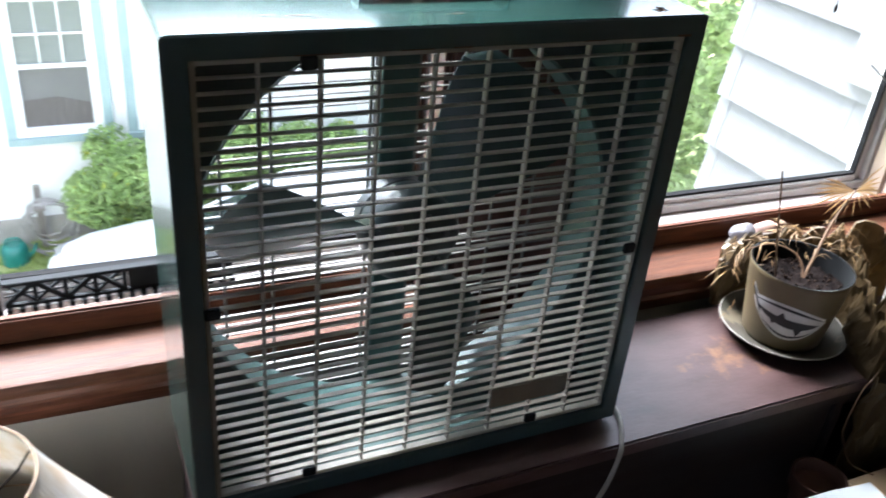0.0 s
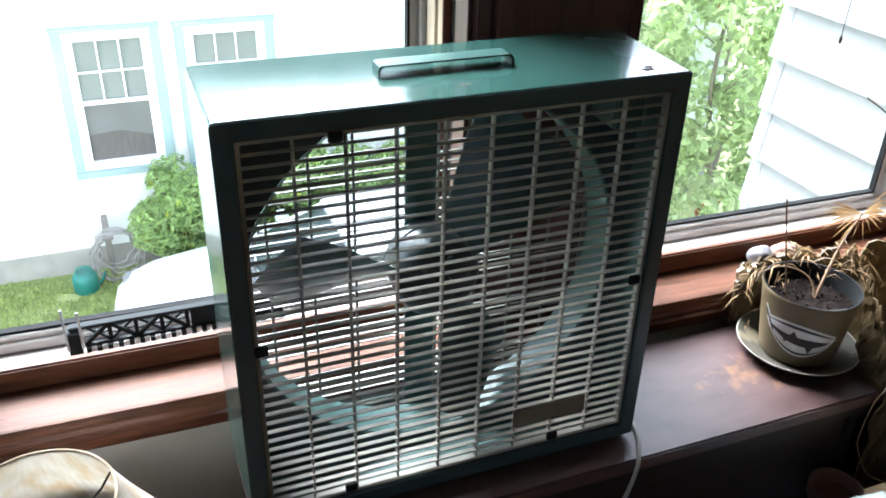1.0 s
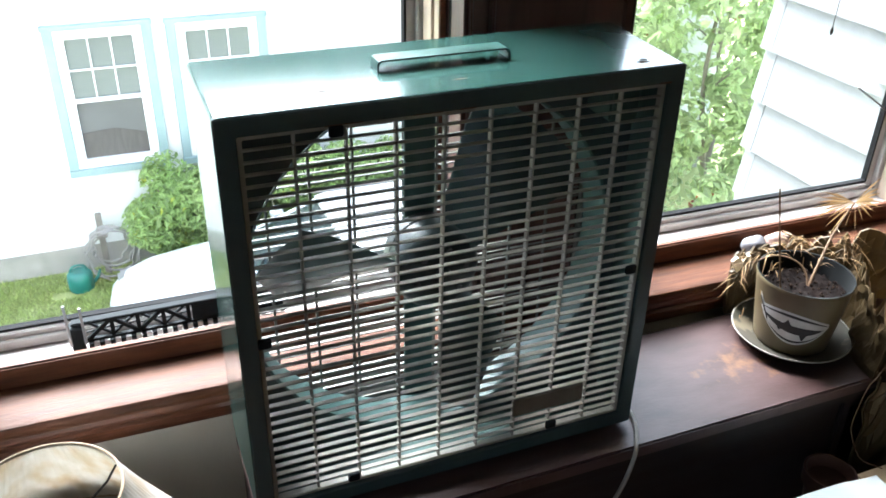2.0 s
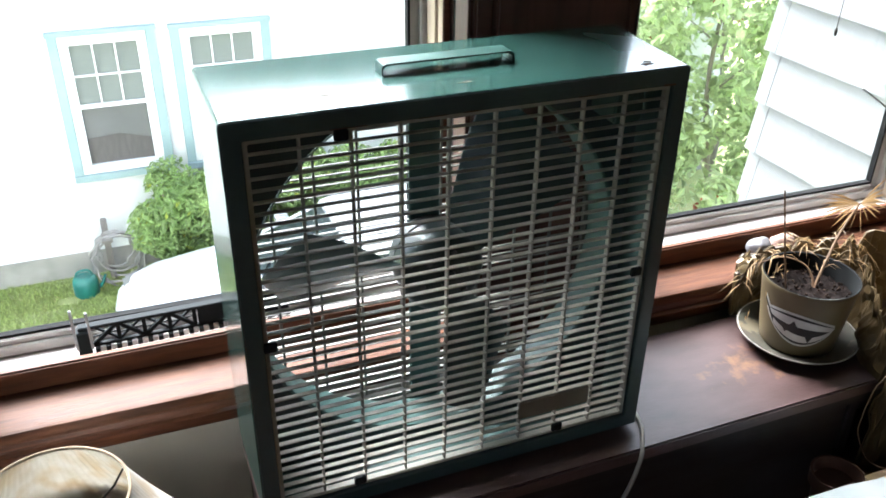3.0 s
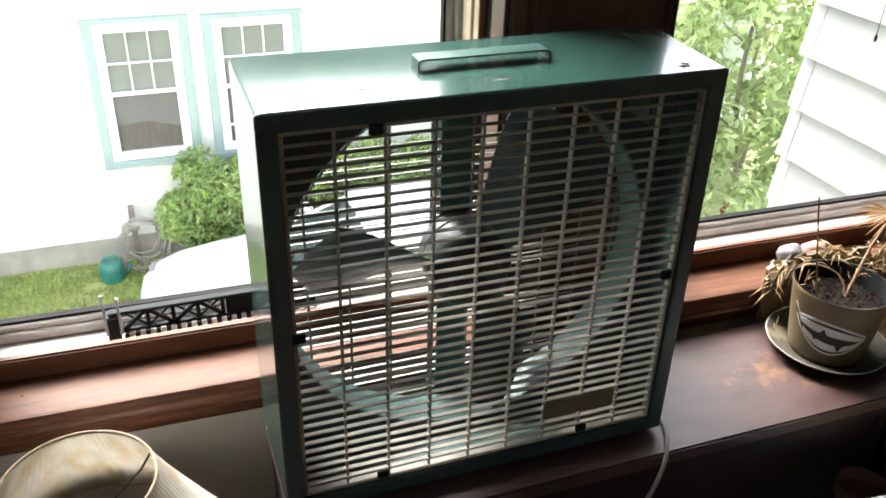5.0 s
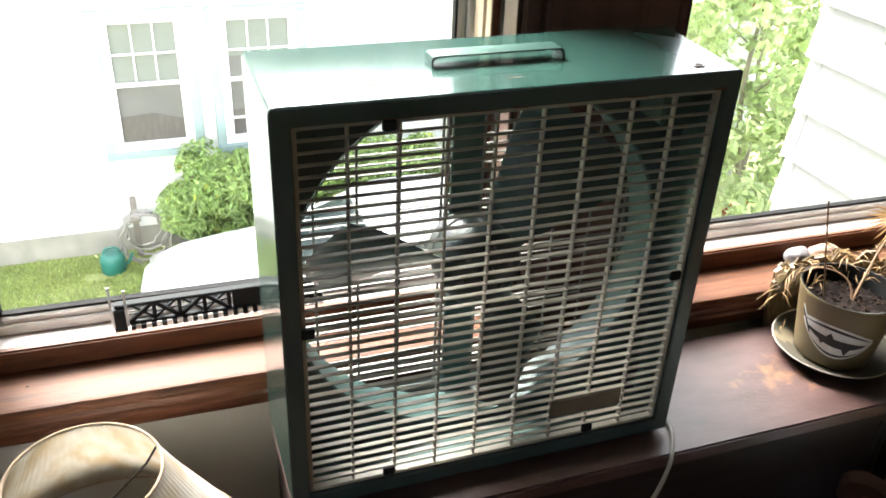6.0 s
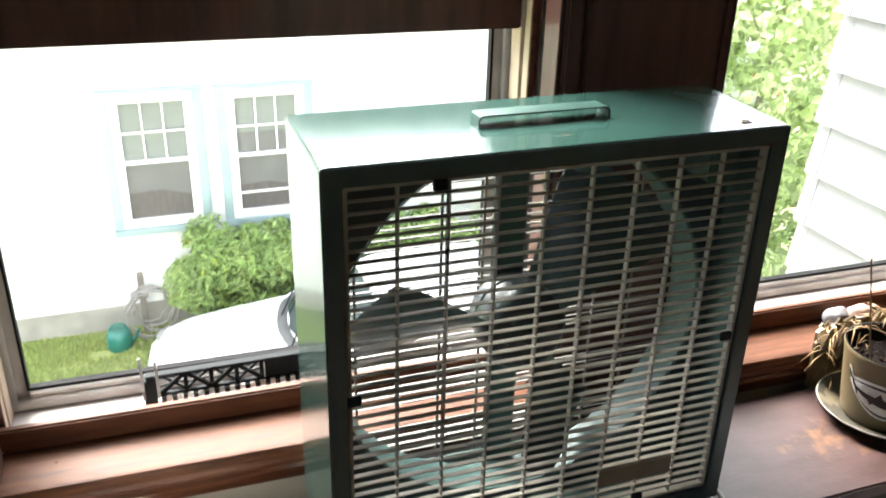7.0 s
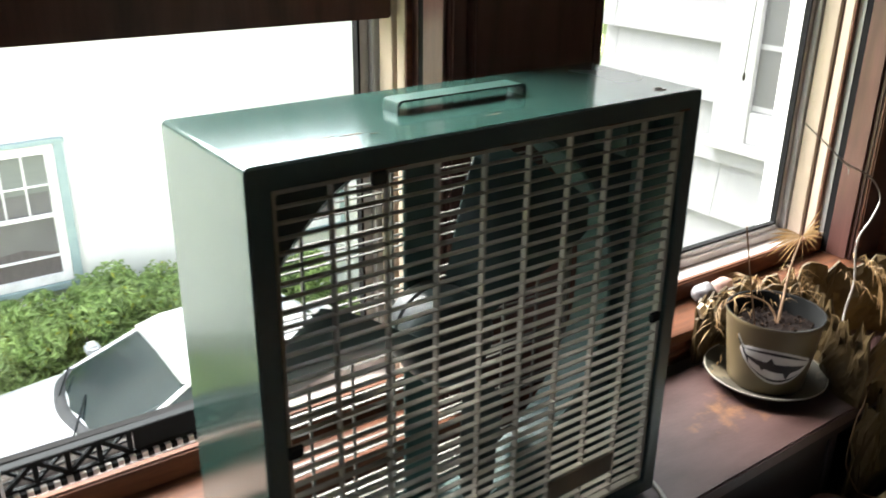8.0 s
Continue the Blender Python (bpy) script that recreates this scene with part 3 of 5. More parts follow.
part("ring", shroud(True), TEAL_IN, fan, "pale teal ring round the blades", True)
# three stamped blades on a hub
hub = part("hub", lathe([(0.0, -0.034), (0.010, -0.034), (0.012, -0.030), (0.040, -0.027), (0.050, -0.022), (0.056, -0.013), (0.056, 0.020), (0.050, 0.024), (0.0, 0.024)]), HUB, fan, "dark domed drum at the centre", True)
for v in hub.data.vertices:
    x, y, z = v.co + BASE[hub.name]
    v.co = Vector((CX + x, 0.100 + z, CZ + y)) - BASE[hub.name]
for k in range(6):
    a = radians(60 * k + 15)
    part("hub_screw", lathe([(0.0, -0.003), (0.0035, -0.003), (0.0045, 0.0), (0.0, 0.0)], (0, 0, 0), 10), MOTOR, hub)
    screw = hub.children[-1]
    for v in screw.data.vertices:
        x, y, z = v.co + BASE[hub.name]
        v.co = Vector((CX + 0.034 * math.cos(a) + x, 0.0725 + z, CZ + 0.034 * math.sin(a) + y)) - BASE[hub.name]


def blade(angle):
    bm = bmesh.new()
    rows, cols = 9, 8
    grid = []
    for i in range(rows):
        u = i / (rows - 1)
        r = 0.050 + 0.172 * u
        half = radians(16 + 5 * math.sin(math.pi * min(1, u * 0.8)))
        if u > 0.85:
            half *= 1 - 0.45 * ((u - 0.85) / 0.15) ** 2
        line = []
        for j in range(cols):
            w = 2 * j / (cols - 1) - 1
            a = angle + half * w
            pitch = 0.030 + 0.012 * u
            line.append((CX + r * math.cos(a), 0.104 + pitch * w - 0.008 * (1 - w * w), CZ + r * math.sin(a)))
        grid.append(line)
    f = [[bm.verts.new(p) for p in line] for line in grid]
    k = [[bm.verts.new((p[0], p[1] + 0.0014, p[2])) for p in line] for line in grid]
    for i in range(rows - 1):
        for j in range(cols - 1):
            bm.faces.new((f[i][j], f[i][j + 1], f[i + 1][j + 1], f[i + 1][j]))
            bm.faces.new((k[i][j + 1], k[i][j], k[i + 1][j], k[i + 1][j + 1]))
    for i in range(rows - 1):
        for j in (0, cols - 1):
            bm.faces.new((f[i][j], f[i + 1][j], k[i + 1][j], k[i][j]))
    for j in range(cols - 1):
        for i in (0, rows - 1):
            bm.faces.new((f[i][j], f[i][j + 1], k[i][j + 1], k[i][j]))
    bmesh.ops.recalc_face_normals(bm, faces=bm.faces[:])
    return bm


for q in range(3):
    part("blade", blade(radians(50 + 120 * q)), BLADE, fan, "", True)
motor = part("motor", lathe([(0.0, 0.0), (0.046, 0.0), (0.052, 0.006), (0.052, 0.022), (0.046, 0.0265), (0.0, 0.0265)]), MOTOR, fan, "grey motor housing", True)
for v in motor.data.vertices:
    x, y, z = v.co + BASE[motor.name]
    v.co = Vector((CX + x, 0.1245 + z, CZ + y)) - BASE[motor.name]
part("motor_bracket", box(CX - 0.021, CX + 0.021, 0.1515, 0.158, Z0 + 0.003, FH - 0.003, 0.0015), TEAL_IN, fan, "teal vertical steel bracket")
part("switch_box", box(FX - 0.075, FX - 0.035, 0.03, 0.085, FH - 0.075, FH - 0.004, 0.003), TEAL_IN, fan)

# ivory front grille: border, ribs and slats
GX0, GX1, GZ0, GZ1 = 0.0222, FX - 0.0222, Z0 + 0.0222, FH - 0.0222
grille = part("front_grille", frame_ring(GX0, GX1, GZ0, GZ1, 0.0048, 0.002, 0.012, 0.001), GRILLE, fan, "ivory plastic slatted grille")
NS, NR = 36, 9
slat = bmesh.new()
hl = (GX1 - GX0) / 2 - 0.004
for y, z in ((-0.0030, -0.0008), (0.0030, -0.0008), (0.0035, 0.0), (0.0030, 0.0008), (-0.0030, 0.0008), (-0.0035, 0.0)):
    for x in (-hl, hl):
        slat.verts.new((x, y, z))
slat.verts.ensure_lookup_table()
vs = slat.verts[:]
for i in range(6):
    j = (i + 1) % 6
    slat.faces.new((vs[2 * i], vs[2 * i + 1], vs[2 * j + 1], vs[2 * j]))
slat.faces.new(vs[0::2])
slat.faces.new(vs[1::2])
bmesh.ops.recalc_face_normals(slat, faces=slat.faces[:])
slat_mesh = mesh_of("slat", slat, GRILLE)
for i in range(1, NS):
    z = GZ0 + 0.003 + (GZ1 - GZ0 - 0.006) * i / NS
    piece("slat", slat_mesh, (FX / 2, 0.0055, z), grille)
rib_mesh = mesh_of("rib", box(-0.0014, 0.0014, -0.0020, 0.0060, -(GZ1 - GZ0) / 2 + 0.004, (GZ1 - GZ0) / 2 - 0.004, 0.0008, 1), GRILLE)
for i in range(1, NR):
    piece("rib", rib_mesh, (GX0 + 0.002 + (GX1 - GX0 - 0.004) * i / NR, 0.0058, (GZ0 + GZ1) / 2), grille)
part("nameplate", box(0.343, 0.449, -0.0022, 0.0008, 0.073, 0.101, 0.0012), PLATE, fan, "dull bronze maker's plate")
for x, z in ((0.123, 0.042), (0.404, 0.042), (0.120, FH - 0.028), (0.0285, 0.273), (0.499, 0.271)):
    part("clip", box(x - 0.0075, x + 0.0075, -0.0035, 0.002, z - 0.006, z + 0.006, 0.0012), BLACK, fan, "black retaining clip")
# plain rear guard: slim bars
guard = part("rear_guard", frame_ring(0.010, FX - 0.010, Z0 + 0.010, FH - 0.010, 0.005, FD - 0.0105, FD - 0.0035), GUARD, fan, "slim grey wire rear guard")
gb_mesh = mesh_of("guard_bar", box(-FX / 2 + 0.014, FX / 2 - 0.014, -0.0018, 0.0018, -0.0007, 0.0007), GUARD)
gu_mesh = mesh_of("guard_upright", box(-0.0016, 0.0016, -0.0017, 0.0017, -(FH - Z0) / 2 + 0.014, (FH - Z0) / 2 - 0.014), GUARD)
for i in range(1, 37):
    piece("guard_bar", gb_mesh, (FX / 2, FD - 0.0062, Z0 + 0.016 + (FH - Z0 - 0.032) * i / 37), guard)
for i in range(1, 9):
    piece("guard_upright", gu_mesh, (0.014 + (FX - 0.028) * i / 9, FD - 0.0108, (FH + Z0) / 2), guard)


def scuff(x, y, rx, ry, seed):
    """A thin ragged patch where the enamel is gone."""
    r = random.Random(seed)
    pts = [(x + rx * math.cos(2 * math.pi * k / 14) * r.uniform(0.35, 1.0), y + ry * math.sin(2 * math.pi * k / 14) * r.uniform(0.35, 1.0)) for k in range(14)]
    return prism(pts, "z", FH - 0.0004, FH + 0.0003)


for x, y, rx, ry in ((0.487, 0.018, 0.012, 0.006), (0.493, 0.026, 0.006, 0.004), (0.268, 0.030, 0.012, 0.002), (0.118, 0.040, 0.016, 0.0022), (0.095, 0.044, 0.010, 0.0018), (0.138, 0.033, 0.007, 0.0018)):
    part("scuff", scuff(x, y, rx, ry, int(x * 1000)), RUST, sleeve, "rusty scuff in the enamel")


def strap_handle():
    """Flat strap bent down at both ends."""
    pts = [(0.190, FH - 0.001), (0.190, FH + 0.0082), (0.1915, FH + 0.0112), (0.195, FH + 0.0125), (0.343, FH + 0.0125), (0.3465, FH + 0.0112), (0.348, FH + 0.0082), (0.348, FH - 0.001)]
    t = 0.0018
    inn = [(0.190 + t, FH - 0.001), (0.190 + t, FH + 0.0072), (0.1935, FH + 0.0078), (0.196, FH + 0.0108), (0.342, FH + 0.0108), (0.3445, FH + 0.0078), (0.348 - t, FH + 0.0072), (0.348 - t, FH - 0.001)]
    return prism(pts + inn[::-1], "y", 0.078, 0.104)


part("handle", strap_handle(), TEAL_STRAP, fan, "teal carrying handle", True)
# thin black strip that paints the shade along the strap's front edge
part("handle_edge", prism([(0.1895, FH), (0.1895, FH + 0.0086), (0.1912, FH + 0.0117), (0.195, FH + 0.0130), (0.343, FH + 0.0130), (0.3468, FH + 0.0117), (0.3485, FH + 0.0086), (0.3485, FH), (0.3472, FH), (0.3472, FH + 0.0078), (0.3455, FH + 0.0104), (0.342, FH + 0.0114), (0.196, FH + 0.0114), (0.1925, FH + 0.0104), (0.1908, FH + 0.0078), (0.1908, FH)], "y", 0.0768, 0.0778), BLACK, fan, "black strip drawn for the shade on the handle's front edge")
for x in (0.04, FX - 0.04):
    for y in (0.02, FD - 0.03):
        part("foot", box(x - 0.012, x + 0.012, y - 0.01, y + 0.01, 0.0, Z0 + 0.001, 0.002), BLACK, fan)
cordpts = smooth_path([(0.47, 0.150, 0.030), (0.515, 0.155, 0.006), (0.548, 0.11, 0.0035), (0.553, 0.05, 0.0035), (0.5455, 0.0, 0.0035), (0.523, -0.040, 0.004), (0.512, -0.055, -0.006), (0.490, -0.068, -0.04), (0.465, -0.07, -0.09), (0.44, -0.07, -0.16), (0.42, -0.06, -0.30), (0.45, -0.06, -0.55), (0.55, -0.12, ZF + 0.0036)], 8)
part("power_cord", tube(cordpts, 0.0032), CORD, fan, "pale grey power cord", True)

# ---- black plastic truss on the outer sill ----
tr = thing("toy_bridge_truss", (-0.04, 0.35, 0.07), "black plastic toy truss girder standing on the window sill", "toy")
TX0, TX1, TY, TZ0, TZ1 = -0.190, 0.115, 0.357, 0.078, 0.122


def bar(x0, z0, x1, z1, w, d=0.004, y=None):
    y = TY if y is None else y
    a, b = Vector((x0, 0, z0)), Vector((x1, 0, z1))
    n = Vector((-(b - a).z, 0, (b - a).x)).normalized() * w / 2
    return prism([(p.x, p.z) for p in (a - n, b - n, b + n, a + n)], "y", y - d / 2, y + d / 2)


part("top_chord", box(TX0, TX1, TY - 0.007, TY + 0.007, TZ1 - 0.005, TZ1, 0.001), BLACK, tr)
part("bottom_chord", box(TX0, TX1, TY - 0.004, TY + 0.004, TZ0 + 0.006, TZ0 + 0.0105, 0.001), BLACK, tr)
part("web_plate", box(-0.022, TX1, TY - 0.0015, TY + 0.0015, TZ0 + 0.010, TZ1 - 0.004), BLACK, tr)
part("end_block", box(TX0 - 0.004, TX0 + 0.014, TY - 0.011, TY + 0.009, TZ0 - 0.004, TZ1 - 0.006, 0.0015), BLACK, tr)
nb = 4
for i in range(nb):
    a = TX0 + 0.018 + (0.145 * i) / nb
    b = a + 0.145 / nb
    part("upright", bar(b, TZ0 + 0.009, b, TZ1 - 0.004, 0.0058), BLACK, tr)
    za, zb = (TZ0 + 0.009, TZ1 - 0.005) if i % 2 == 0 else (TZ1 - 0.005, TZ0 + 0.009)
    part("diagonal", bar(a, za, b, zb, 0.0056, 0.005), BLACK, tr)
    part("counter_diagonal", bar(a, TZ1 + TZ0 + 0.004 - za, b, TZ1 + TZ0 + 0.004 - zb, 0.0034, 0.004, TY + 0.0045), BLACK, tr)
    part("cross_bar", bar(a, (TZ0 + TZ1) / 2 - 0.002, b, (TZ0 + TZ1) / 2 + 0.002, 0.002, 0.002, TY + 0.003), BLACK, tr)
tie_mesh = mesh_of("tie", box(-0.0035, 0.0035, -0.010, 0.006, -0.0035, 0.0035, 0.0006, 1), BLACK)
gap_mesh = mesh_of("white_spacer", box(-0.0036, 0.0036, -0.004, 0.004, -0.004, 0.004, 0.0006, 1), WHITEBIT)
for i in range(20):
    x = TX0 + 0.022 + 0.0148 * i
    piece("tie", tie_mesh, (x, TY - 0.001, TZ0 + 0.004), tr)
    if i < 19:
        piece("white_spacer", gap_mesh, (x + 0.0074, TY - 0.005, TZ0 + 0.0035), tr)
for x, up in ((TX0 - 0.004, 0.036), (TX0 + 0.016, 0.028)):
    p = part("clear_post", box(x - 0.002, x + 0.002, TY - 0.014, TY - 0.011, TZ0 + 0.010, TZ1 + up, 0.0005, 1), CLEAR, tr, "clear plastic end post")
    p.visible_shadow = False

# ---- lamp beside the cabinet ----
LX, LY, LZ = -0.228, 0.018, 0.117
lamp = thing("floor_lamp", (LX, LY, ZF), "floor lamp with a stained cream pleated cloth shade", "lamp")
prof = [(0.085, 0.0), (0.096, -0.022), (0.108, -0.046), (0.122, -0.072), (0.137, -0.098), (0.152, -0.124), (0.168, -0.152), (0.186, -0.185)]


def pleated(profile, at, seg=180, deep=0.0006):
    bm = bmesh.new()
    rings = []
    for off in (0.0, -0.0022):
        for r, z in (profile if off == 0 else profile[::-1]):
            rings.append([bm.verts.new((at[0] + (r + off + deep * (i % 2)) * math.cos(2 * math.pi * i / seg), at[1] + (r + off + deep * (i % 2)) * math.sin(2 * math.pi * i / seg), at[2] + z)) for i in range(seg)])
    for a, b in zip(rings, rings[1:] + rings[:1]):
        for i in range(seg):
            j = (i + 1) % seg
            bm.faces.new((a[i], a[j], b[j], b[i]))
    bmesh.ops.recalc_face_normals(bm, faces=bm.faces[:])
    return bm


shade = part("shade", pleated(prof, (LX, LY, LZ)), SHADE, lamp, "cream pleated cloth shade with brown stains")
circle = lambda r, z, n=72: [(LX + r * math.cos(2 * math.pi * i / n), LY + r * math.sin(2 * math.pi * i / n), z) for i in range(n)]
part("top_trim", tube(circle(0.0853, LZ + 0.0005), 0.0019, 8, closed=True), SHADE_RIM, shade, "braided tan trim", True)
part("bottom_trim", tube(circle(0.1865, LZ - 0.186), 0.0032, 8, closed=True), SHADE_RIM, shade, "", True)
for k in range(2):
    a = radians(20 + 180 * k)
    part("spider_wire", tube([(LX + 0.084 * math.cos(a), LY + 0.084 * math.sin(a), LZ - 0.004), (LX + 0.07 * math.cos(a), LY + 0.07 * math.sin(a), LZ - 0.022), (LX, LY, LZ - 0.068)], 0.0014, 6), WIRE, shade)
part("pole", tube([(LX, LY, ZF + 0.02), (LX, LY, LZ - 0.16)], 0.008, 12), BRASS, lamp, "", True)
part("socket", lathe([(0.0, -0.17), (0.017, -0.17), (0.019, -0.13), (0.012, -0.10), (0.006, -0.074), (0.0, -0.072)], (LX, LY, LZ), 24), BRASS, lamp, "", True)
part("base_plate", lathe([(0.0, 0.0), (0.115, 0.0), (0.115, 0.008), (0.09, 0.018), (0.02, 0.026), (0.0, 0.028)], (LX, LY, ZF), 40), BRASS, lamp, "", True)

# ---- pot, saucer and dried plant ----
PX, PY = 0.904, 0.086
saucer = part("saucer", lathe([(0.0, 0.0), (0.060, 0.0), (0.064, 0.003), (0.083, 0.011), (0.094, 0.018), (0.096, 0.0205), (0.0935, 0.0215), (0.081, 0.015), (0.062, 0.007), (0.0, 0.0065)], (PX + 0.003, PY + 0.003, 0.0), 64), SAUCER, None, "", True)
tagged(saucer, "grey-green glazed saucer with a pale edge, under the pot", "saucer")
part("edge_line", tube([(PX + 0.003 + 0.0955 * math.cos(2 * math.pi * i / 64), PY + 0.003 + 0.0955 * math.sin(2 * math.pi * i / 64), 0.0213) for i in range(64)], 0.0011, 6, closed=True), SAUCER_RIM, saucer, "pale unglazed edge")
pot = thing("plant_pot", (PX, PY, 0.0075), "olive glazed plant pot with a dark and white badge", "plant pot")
pp = [(0.0, 0.0), (0.0555, 0.0), (0.0590, 0.004), (0.0625, 0.027), (0.0685, 0.072), (0.0740, 0.114), (0.0757, 0.119), (0.0748, 0.1225)]
body = part("body", lathe(pp + [(0.0722, 0.122), (0.0713, 0.118), (0.0665, 0.082), (0.0, 0.081)], (PX, PY, 0.0075), 64), POT, pot, "", True)
body.data.materials.append(POT_IN)
for p in body.data.polygons:
    c = p.center
    if c.z > 0.084 and p.normal.x * c.x + p.normal.y * c.y < -0.0005:
        p.material_index = 1


def pot_point(a, z, off):
    r = 0.0625 + (0.0740 - 0.0625) * (z - 0.027) / 0.087 + off
    return Vector((PX + r * math.cos(a), PY + r * math.sin(a), 0.0075 + z))


def badge_patch(outline, off, n=18, u0=0.0, u1=1.0):
    """A thin decal wrapped round the pot: outline(u) gives lower and upper height."""
    bm = bmesh.new()
    rows = []
    for i in range(n + 1):
        u = u0 + (u1 - u0) * i / n
        lo, hi = outline(u)
        a = radians(-186 + 96 * u)
        rows.append([[bm.verts.new(pot_point(a, z, off + d)) for d in (0, 0.0006)] for z in (lo, (lo + hi) / 2, hi)])
    for a, b in zip(rows, rows[1:]):
        for k in range(2):
            bm.faces.new((a[k][1], b[k][1], b[k + 1][1], a[k + 1][1]))
            bm.faces.new((a[k][0], a[k + 1][0], b[k + 1][0], b[k][0]))
        bm.faces.new((a[0][0], b[0][0], b[0][1], a[0][1]))
        bm.faces.new((a[2][0], a[2][1], b[2][1], b[2][0]))
    bmesh.ops.recalc_face_normals(bm, faces=bm.faces[:])
    return bm


top = lambda u: 0.076 - 0.013 * u + 0.012 * math.sin(math.pi * min(1, max(0, u)))
low = lambda u: top(u) - 0.052 * math.sin(math.pi * min(1, max(0, u))) ** 0.8 - 0.0005
badge = part("badge", badge_patch(lambda u: (low(u) - 0.0042, top(u) + 0.0042), 0.0006), BADGE_W, pot, "white lens-shaped badge", True)
part("badge_border", badge_patch(lambda u: (low(u), top(u)), 0.0013), BADGE_K, badge, "", True)
part("badge_field", badge_patch(lambda u: (low(u) + 0.0046 * math.sin(math.pi * u), top(u) - 0.0046 * math.sin(math.pi * u)), 0.0020), BADGE_W, badge, "", True)
mid = lambda u: (low(u) + top(u)) / 2
spike = lambda u, at, w, h: h * max(0.0, 1 - abs(u - at) / w)
spind = lambda u: 0.0078 * math.sin(math.pi * min(1, max(0, (u - 0.06) / 0.84))) ** 0.8 * (0.55 + 0.75 * u)
part("badge_bar", badge_patch(lambda u: (mid(u) - spind(u) - spike(u, 0.66, 0.05, 0.013) - spike(u, 0.33, 0.03, 0.006) - 0.0003, mid(u) + spind(u) + spike(u, 0.43, 0.05, 0.010)), 0.0027, 44, 0.06, 0.92), BADGE_K, badge, "dark finned emblem", True)
tail = lambda u: 0.097 - 0.032 * (u + 0.04) / 0.15
part("badge_tail", badge_patch(lambda u: (tail(u) - 0.0062, tail(u) + 0.0062 * (u + 0.05) / 0.16), 0.0008, 10, -0.04, 0.11), BADGE_W, badge, "", True)
part("badge_tail_bar", badge_patch(lambda u: (tail(u) - 0.0034, tail(u) + 0.0026 * (u + 0.05) / 0.16), 0.0027, 10, -0.025, 0.14), BADGE_K, badge, "", True)
soil = bmesh.new()
bmesh.ops.create_grid(soil, x_segments=28, y_segments=28, size=0.069, matrix=Matrix.Translation((PX, PY, 0.0995)))
bmesh.ops.delete(soil, geom=[v for v in soil.verts if (Vector((v.co.x - PX, v.co.y - PY))).length > 0.0685], context="VERTS")
for v in soil.verts:
    v.co.z += 0.006 * noise.noise(v.co * 70) + 0.004 * noise.noise(v.co * 180) + 0.002
part("soil", soil, SOIL, pot, "dry brown soil", True)

crumbs = bmesh.new()
rc = random.Random(12)
for k in range(130):
    a, r, q = rc.uniform(0, 6.28), 0.064 * math.sqrt(rc.random()), rc.uniform(0.0012, 0.0034)
    m = Matrix.LocRotScale((PX + r * math.cos(a), PY + r * math.sin(a), 0.1025 + rc.uniform(0, 0.003)), Euler((rc.uniform(0, 3), rc.uniform(0, 3), 0)), (q, q * rc.uniform(0.6, 1), q * 0.8))
    bmesh.ops.create_icosphere(crumbs, subdivisions=1, radius=1, matrix=m)
tagged(part("soil_crumbs", crumbs, SOIL_BIT, pot, "loose crumbs of dry soil"), kind="stuff")

plant = thing("dried_palm", (PX + 0.01, PY + 0.01, 0.102), "dried straw-coloured small palm in the pot", "plant")
rng = random.Random(5)


def frond(path, n, leaf, width, spread=1.0, droop=0.6, rise=0.2):
    """Narrow dry leaflets on both sides of a stalk."""
    bm = bmesh.new()
    pts = smooth_path(path, 6)
    for i in range(n):
        k = 0.25 + 0.75 * i / n
        f = k * (len(pts) - 1)
        p = pts[int(f)].lerp(pts[min(int(f) + 1, len(pts) - 1)], f % 1)
        d = (pts[min(int(f) + 1, len(pts) - 1)] - pts[max(int(f) - 1, 0)]).normalized()
        s = d.cross(Vector((0, 0, 1))).normalized() * (1 if i % 2 else -1)
        L = leaf * rng.uniform(0.55, 1.15)
        way = (d * rng.uniform(0.4, 1.0) + s * spread * rng.uniform(0.4, 1.1) + Vector((0, 0, rise * rng.uniform(-1, 1)))).normalized()
        q1 = p + way * L * 0.5
        q2 = p + way * L + Vector((0, 0, -droop * L * rng.uniform(0.3, 1.0)))
        u = way.cross(Vector((0, 0, 1))).normalized() * width * rng.uniform(0.6, 1.2)
        c = Vector((0, 0, width * 0.5))
        A, B1, B2, C = bm.verts.new(p), bm.verts.new(q1 + u), bm.verts.new(q1 - u), bm.verts.new(q2)
        M = bm.verts.new(q1 - c)
        for tri in ((A, B1, M), (A, M, B2), (B1, C, M), (M, C, B2)):
            bm.faces.new(tri)
    return bm


S = Vector((PX + 0.012, PY + 0.0, 0.095))
main = [S, S + Vector((0.02, 0.01, 0.035)), S + Vector((0.060, 0.03, 0.080)), S + Vector((0.105, 0.045, 0.120))]
part("stem", tube(smooth_path(main, 6), 0.0030, 8, 0.0016), STEM, plant, "", True)
part("stem", tube(smooth_path([S, S + Vector((0.004, 0.012, 0.02)), S + Vector((-0.002, 0.03, 0.036)), S + Vector((-0.03, 0.05, 0.044)), S + Vector((-0.07, 0.06, 0.034))], 6), 0.0021, 8, 0.0011), STEM, plant, "", True)
E0 = main[-1]
fan_leaf = bmesh.new()
